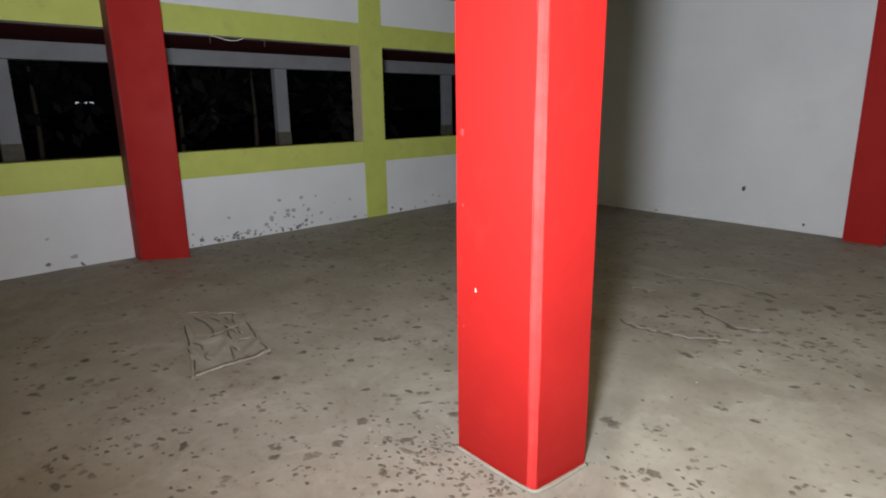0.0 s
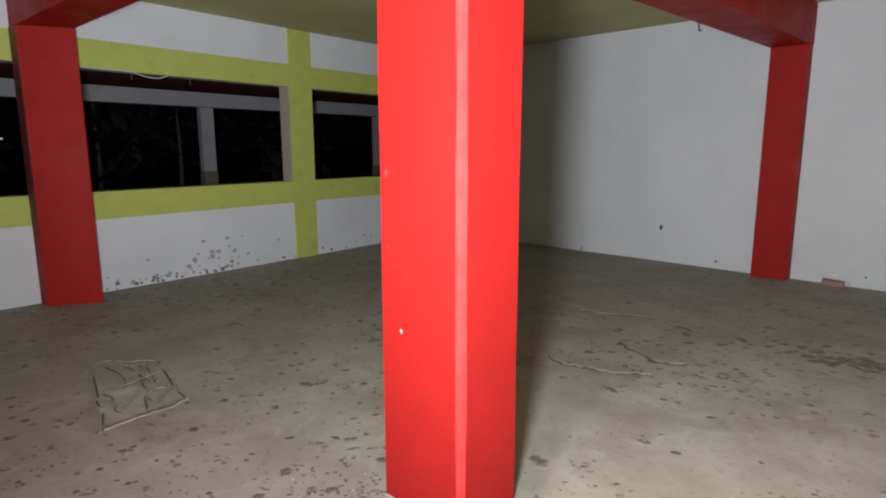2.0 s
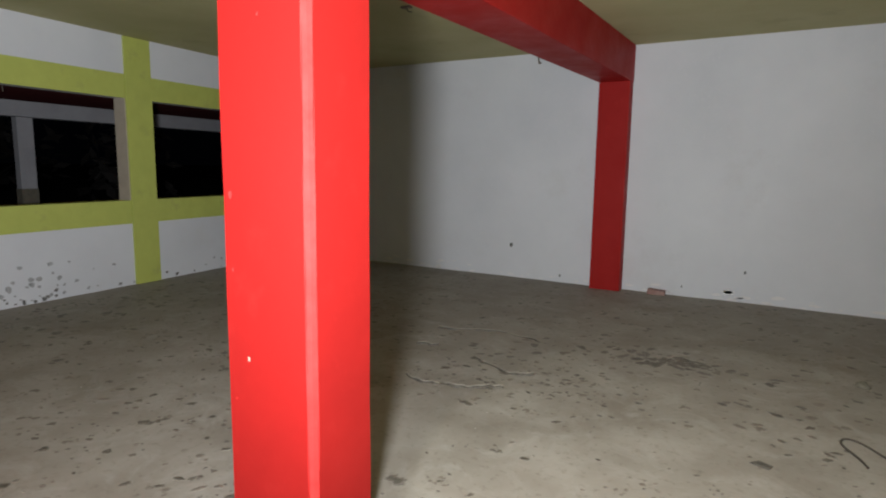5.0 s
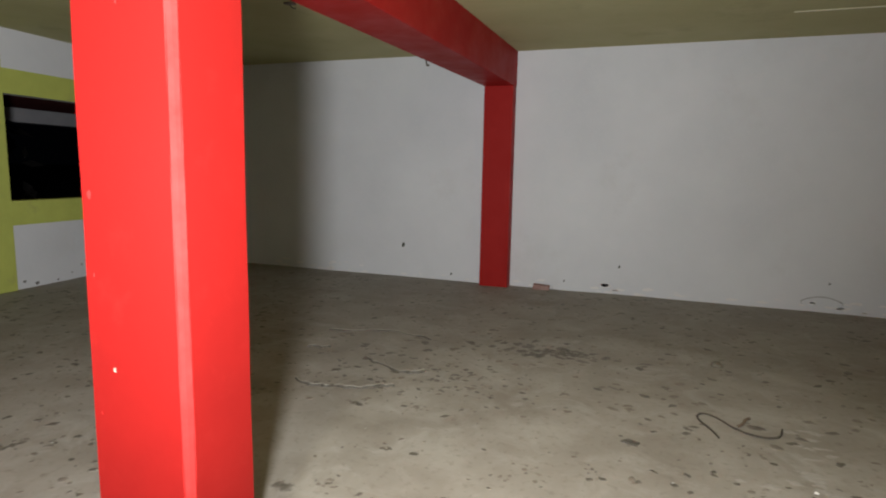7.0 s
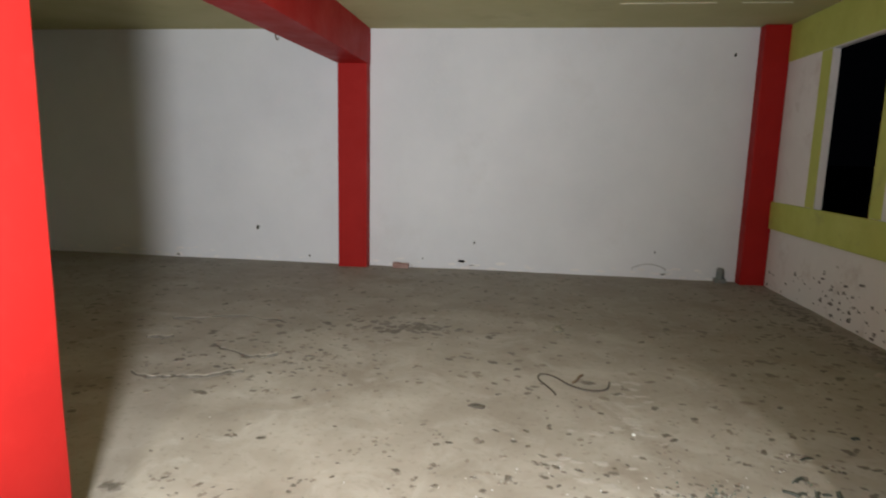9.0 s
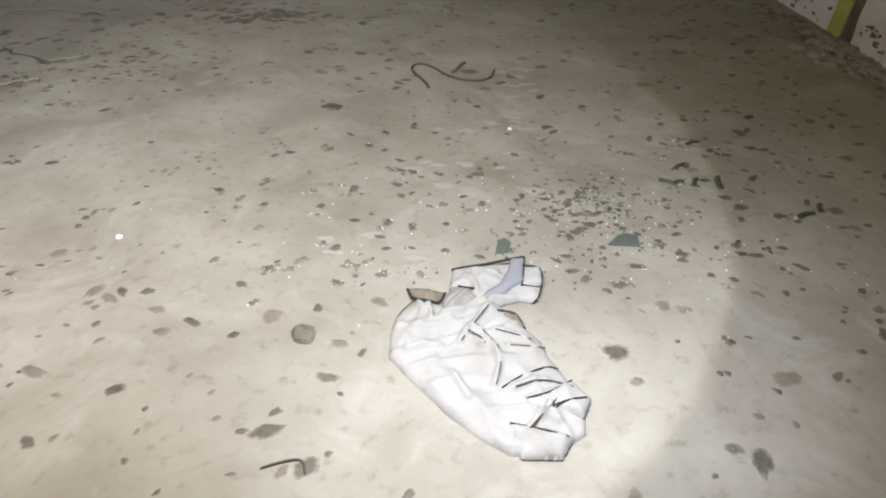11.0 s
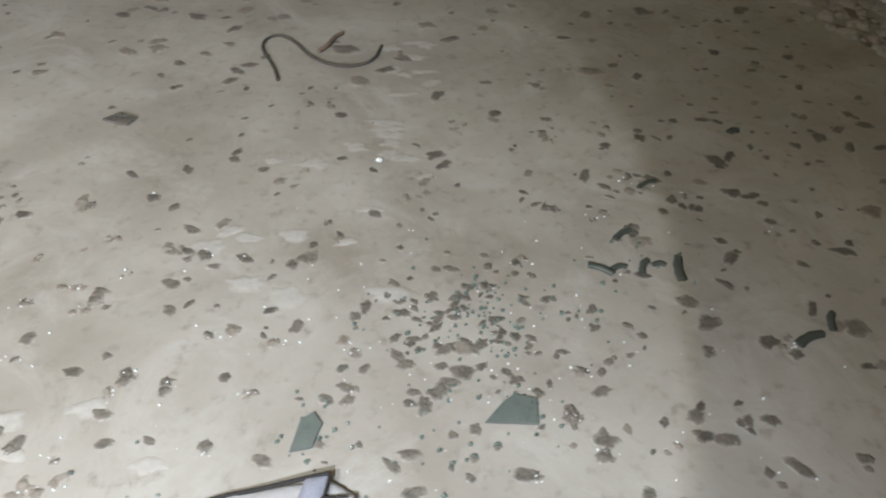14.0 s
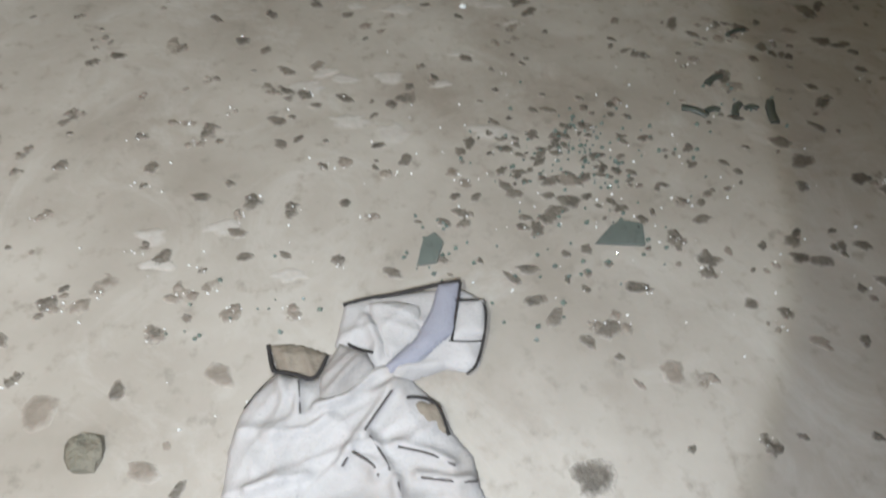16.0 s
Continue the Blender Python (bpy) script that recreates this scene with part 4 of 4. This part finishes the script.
MIDDLE = [(-0.61, 3.54), (-0.89, 3.03), (-0.71, 3.10), (0.15, 3.63), (0.26, 3.53), (0.48, 3.73), (0.71, 3.70), (0.65, 4.15), (0.51, 3.41), (1.03, 3.49), (1.28, 3.80), (1.31, 3.44), (0.87, 3.36), (-0.10, 3.16), (0.43, 3.24), (0.09, 3.47), (1.68, 3.77), (2.10, 4.04), (2.29, 4.07), (2.32, 3.79), (2.26, 3.54), (3.01, 4.53), (2.98, 4.92), (2.49, 4.57), (2.10, 4.37), (1.78, 4.09), (-0.15, 5.65), (0.06, 5.74), (-0.63, 6.30), (0.12, 6.24), (0.65, 6.35), (0.55, 4.95), (-0.27, 4.51), (-0.74, 5.03), (1.56, 5.48), (2.18, 6.56), (3.06, 6.26), (3.07, 5.92), (3.44, 6.25), (1.33, 4.24), (-1.81, 5.64), (-2.41, 5.81)]
for spots in (NEAR_ROPE, NEAR_GARMENT, BY_WINDOWS, MIDDLE):
    for x, y in spots:
        ob = new("mud_clod", rng.choice(SOFT if spots in (NEAR_ROPE, NEAR_GARMENT) else RAGGED + SOFT[:3]))
        k = rng.uniform(0.65, 1.2) * (1.75 if spots is BY_WINDOWS else 1.4 if spots is MIDDLE else 0.85)
        ob.matrix_world = pose(x, y, floor_height(x, y), 0, 0, rng.uniform(-90, 90)) @ Matrix.Diagonal((k, k, 1, 1))
        tagged(ob, "dark wet clod of trodden mud on the floor", "mud clod", "trodden clods")

pv, pf, qv, qf = [], [], [], []
count = 0
while count < 3600:
    x, y = rng.uniform(-6.0, 3.75), rng.uniform(-1.0, 8.2)
    dens = 0.5 + 0.9 * noise.noise((x * 0.7, y * 0.7, 2)) + (0.45 if x > 2.2 or y < 3 or y > 4.4 or x < -1.3 else 0)
    if rng.random() > dens or (CX0 - 0.05 < x < CX1 + 0.05 and CY0 - 0.05 < y < CY1 + 0.05) or (1.1 < x < 1.7 and 2.1 < y < 2.95) or (0.4 < x < 2.6 and 2.9 < y < 4.2 and rng.random() < 0.6):
        continue
    count += 1
    big = rng.random()
    s = (0.009 + 0.022 * big ** 3) * (1.35 if y > 4.4 else 1)
    tgt = (pv, pf) if rng.random() < 0.6 else (qv, qf)
    lump_into(*tgt, x, y, floor_height(x, y), s * rng.uniform(1, 1.5), s * rng.uniform(0.7, 1.05), 0.0015 + 0.07 * s, rng.uniform(-0.9, 1.3), 0.34)
# trodden heap of crumbs by the shards, along the window wall and by the column
for cx, cy, sx, sy, n, sz in ((1.77, 3.25, 0.17, 0.12, 120, 0.0105), (1.68, 2.95, 0.13, 0.1, 26, 0.014), (2.3, 3.72, 0.35, 0.25, 45, 0.013), (2.75, 3.9, 0.4, 0.4, 80, 0.016), (2.4, 3.0, 0.35, 0.2, 30, 0.014), (1.0, 3.4, 0.35, 0.35, 40, 0.015), (-1.2, 2.14, 0.22, 0.10, 130, 0.0085), (-1.3, 2.3, 0.06, 0.12, 60, 0.008), (-1.6, 1.9, 0.4, 0.25, 80, 0.009), (-0.85, 2.22, 0.12, 0.08, 60, 0.008), (-0.45, 2.8, 0.2, 0.15, 60, 0.009), (-2.3, 1.2, 0.35, 0.2, 50, 0.011),
                              (3.3, 6.2, 0.3, 0.7, 70, 0.024), (3.68, 6.2, 0.07, 1.2, 190, 0.026), (-5.85, 3.5, 0.1, 1.6, 90, 0.022), (-0.1, 5.65, 0.3, 0.1, 45, 0.03), (-0.13, 5.57, 0.09, 0.05, 40, 0.026), (0.10, 5.70, 0.14, 0.05, 40, 0.024), (-5.3, 4.0, 0.5, 1.6, 110, 0.03), (-1.0, 4.5, 0.5, 0.2, 60, 0.015), (-0.6, 4.8, 0.25, 0.3, 40, 0.016), (-3.0, 3.6, 1.0, 0.8, 60, 0.022)):
    for _ in range(n):
        x, y = rng.gauss(cx, sx), rng.gauss(cy, sy)
        if x > 3.82 or x < -6.2 or (CX0 < x < CX1 and CY0 < y < CY1):
            continue
        s = sz * rng.uniform(0.5, 1.5)
        lump_into(pv, pf, x, y, floor_height(x, y), s * rng.uniform(1, 1.7), s * rng.uniform(0.7, 1), 0.002 + 0.07 * s, rng.uniform(-0.9, 1.3), 0.34)
ob = from_lists("mud_crumbs", pv, pf, CLOD)
mark_wet(ob.data)
tagged(ob, "small dark crumbs of trodden mud over the floor", "mud", kind="stuff")
ob = from_lists("footprint_smudges", qv, qf, SMUDGE)
mark_wet(ob.data)
tagged(ob, "faint brown smudges of footprints in the mud", "mud", kind="stuff")

rv, rf = [], []
for _ in range(150):
    y = rng.uniform(4.2, 5.45)
    x = 3.84 - abs(rng.gauss(0, 0.11)) * (1.3 if 4.6 < y < 5.25 else 0.6)
    size = rng.uniform(0.012, 0.045)
    lump_into(rv, rf, x, y, floor_height(x, y), size, size * rng.uniform(0.6, 1), size * rng.uniform(0.5, 0.9), rng.uniform(-1.5, 1.5), 0.5)
ob = from_lists("plaster_rubble", rv, rf, RUBBLE)
tagged(ob, "pale crumbled plaster rubble along the foot of the wall", "rubble", kind="stuff")

# pale streaks of dried silt
sv, sf = [], []
for cx, cy, sx, sy, n in ((1.58, 4.35, 0.07, 0.3, 16), (1.35, 3.75, 0.15, 0.25, 12), (0.95, 3.3, 0.2, 0.2, 6)):
    for _ in range(n):
        x, y = rng.gauss(cx, sx), rng.gauss(cy, sy)
        lump_into(sv, sf, x, y, floor_height(x, y), rng.uniform(0.025, 0.065), rng.uniform(0.015, 0.032), 0.0022, rng.uniform(-0.2, 0.2), 0.5)
ob = from_lists("silt_streaks", sv, sf, PALE)
mark_wet(ob.data)
tagged(ob, "pale dried silt streaks on the floor", "silt", kind="stuff")

def chips(name, heaps, lo, hi, mat, label):
    """Small broken bits of glass: uneven four-sided chunks lying flat."""
    gv, gf = [], []
    for cx, cy, sx, sy, n in heaps:
        for _ in range(n):
            x, y, q = rng.gauss(cx, sx), rng.gauss(cy, sy), rng.uniform(lo, hi)
            n0, a, z = len(gv), rng.uniform(0, 6.28), floor_height(x, y) + 0.002
            for top in (0, 1):
                for k in range(4):
                    d = q * rng.uniform(0.6, 1.3) * (0.75 if top else 1)
                    gv.append((x + d * math.cos(a + 1.57 * k), y + d * math.sin(a + 1.57 * k) * 0.8, z + top * q * rng.uniform(0.5, 1.1) - (1 - top) * 0.003))
            gf.append((n0 + 4, n0 + 5, n0 + 6, n0 + 7))
            gf += [(n0 + k, n0 + (k + 1) % 4, n0 + 4 + (k + 1) % 4, n0 + 4 + k) for k in range(4)]
    chip = from_lists(name, gv, gf, mat, None, False)
    tagged(chip, label, "glass", kind="stuff")


chips("glass_crumbs", ((1.75, 3.15, 0.25, 0.2, 70), (2.4, 2.9, 0.3, 0.25, 26), (1.0, 3.0, 0.3, 0.3, 26), (-1.2, 2.1, 0.3, 0.15, 18), (0, 2.7, 1.2, 0.8, 14)) + tuple((x, y, 0.014, 0.01, 3) for x, y in NEAR_GARMENT + NEAR_ROPE[9:26]), 0.001, 0.0035, CRUMB, "glittering crumbs of broken glass on the mud")
chips("green_glass_chips", ((1.80, 3.28, 0.12, 0.08, 120), (1.66, 2.93, 0.10, 0.07, 30), (1.45, 2.99, 0.05, 0.04, 24), (1.05, 2.83, 0.09, 0.05, 14), (2.25, 3.46, 0.1, 0.06, 16), (1.9, 3.0, 0.05, 0.05, 12)), 0.0025, 0.0075, BOTTLE, "crushed bottle-green glass chips trodden into the mud")
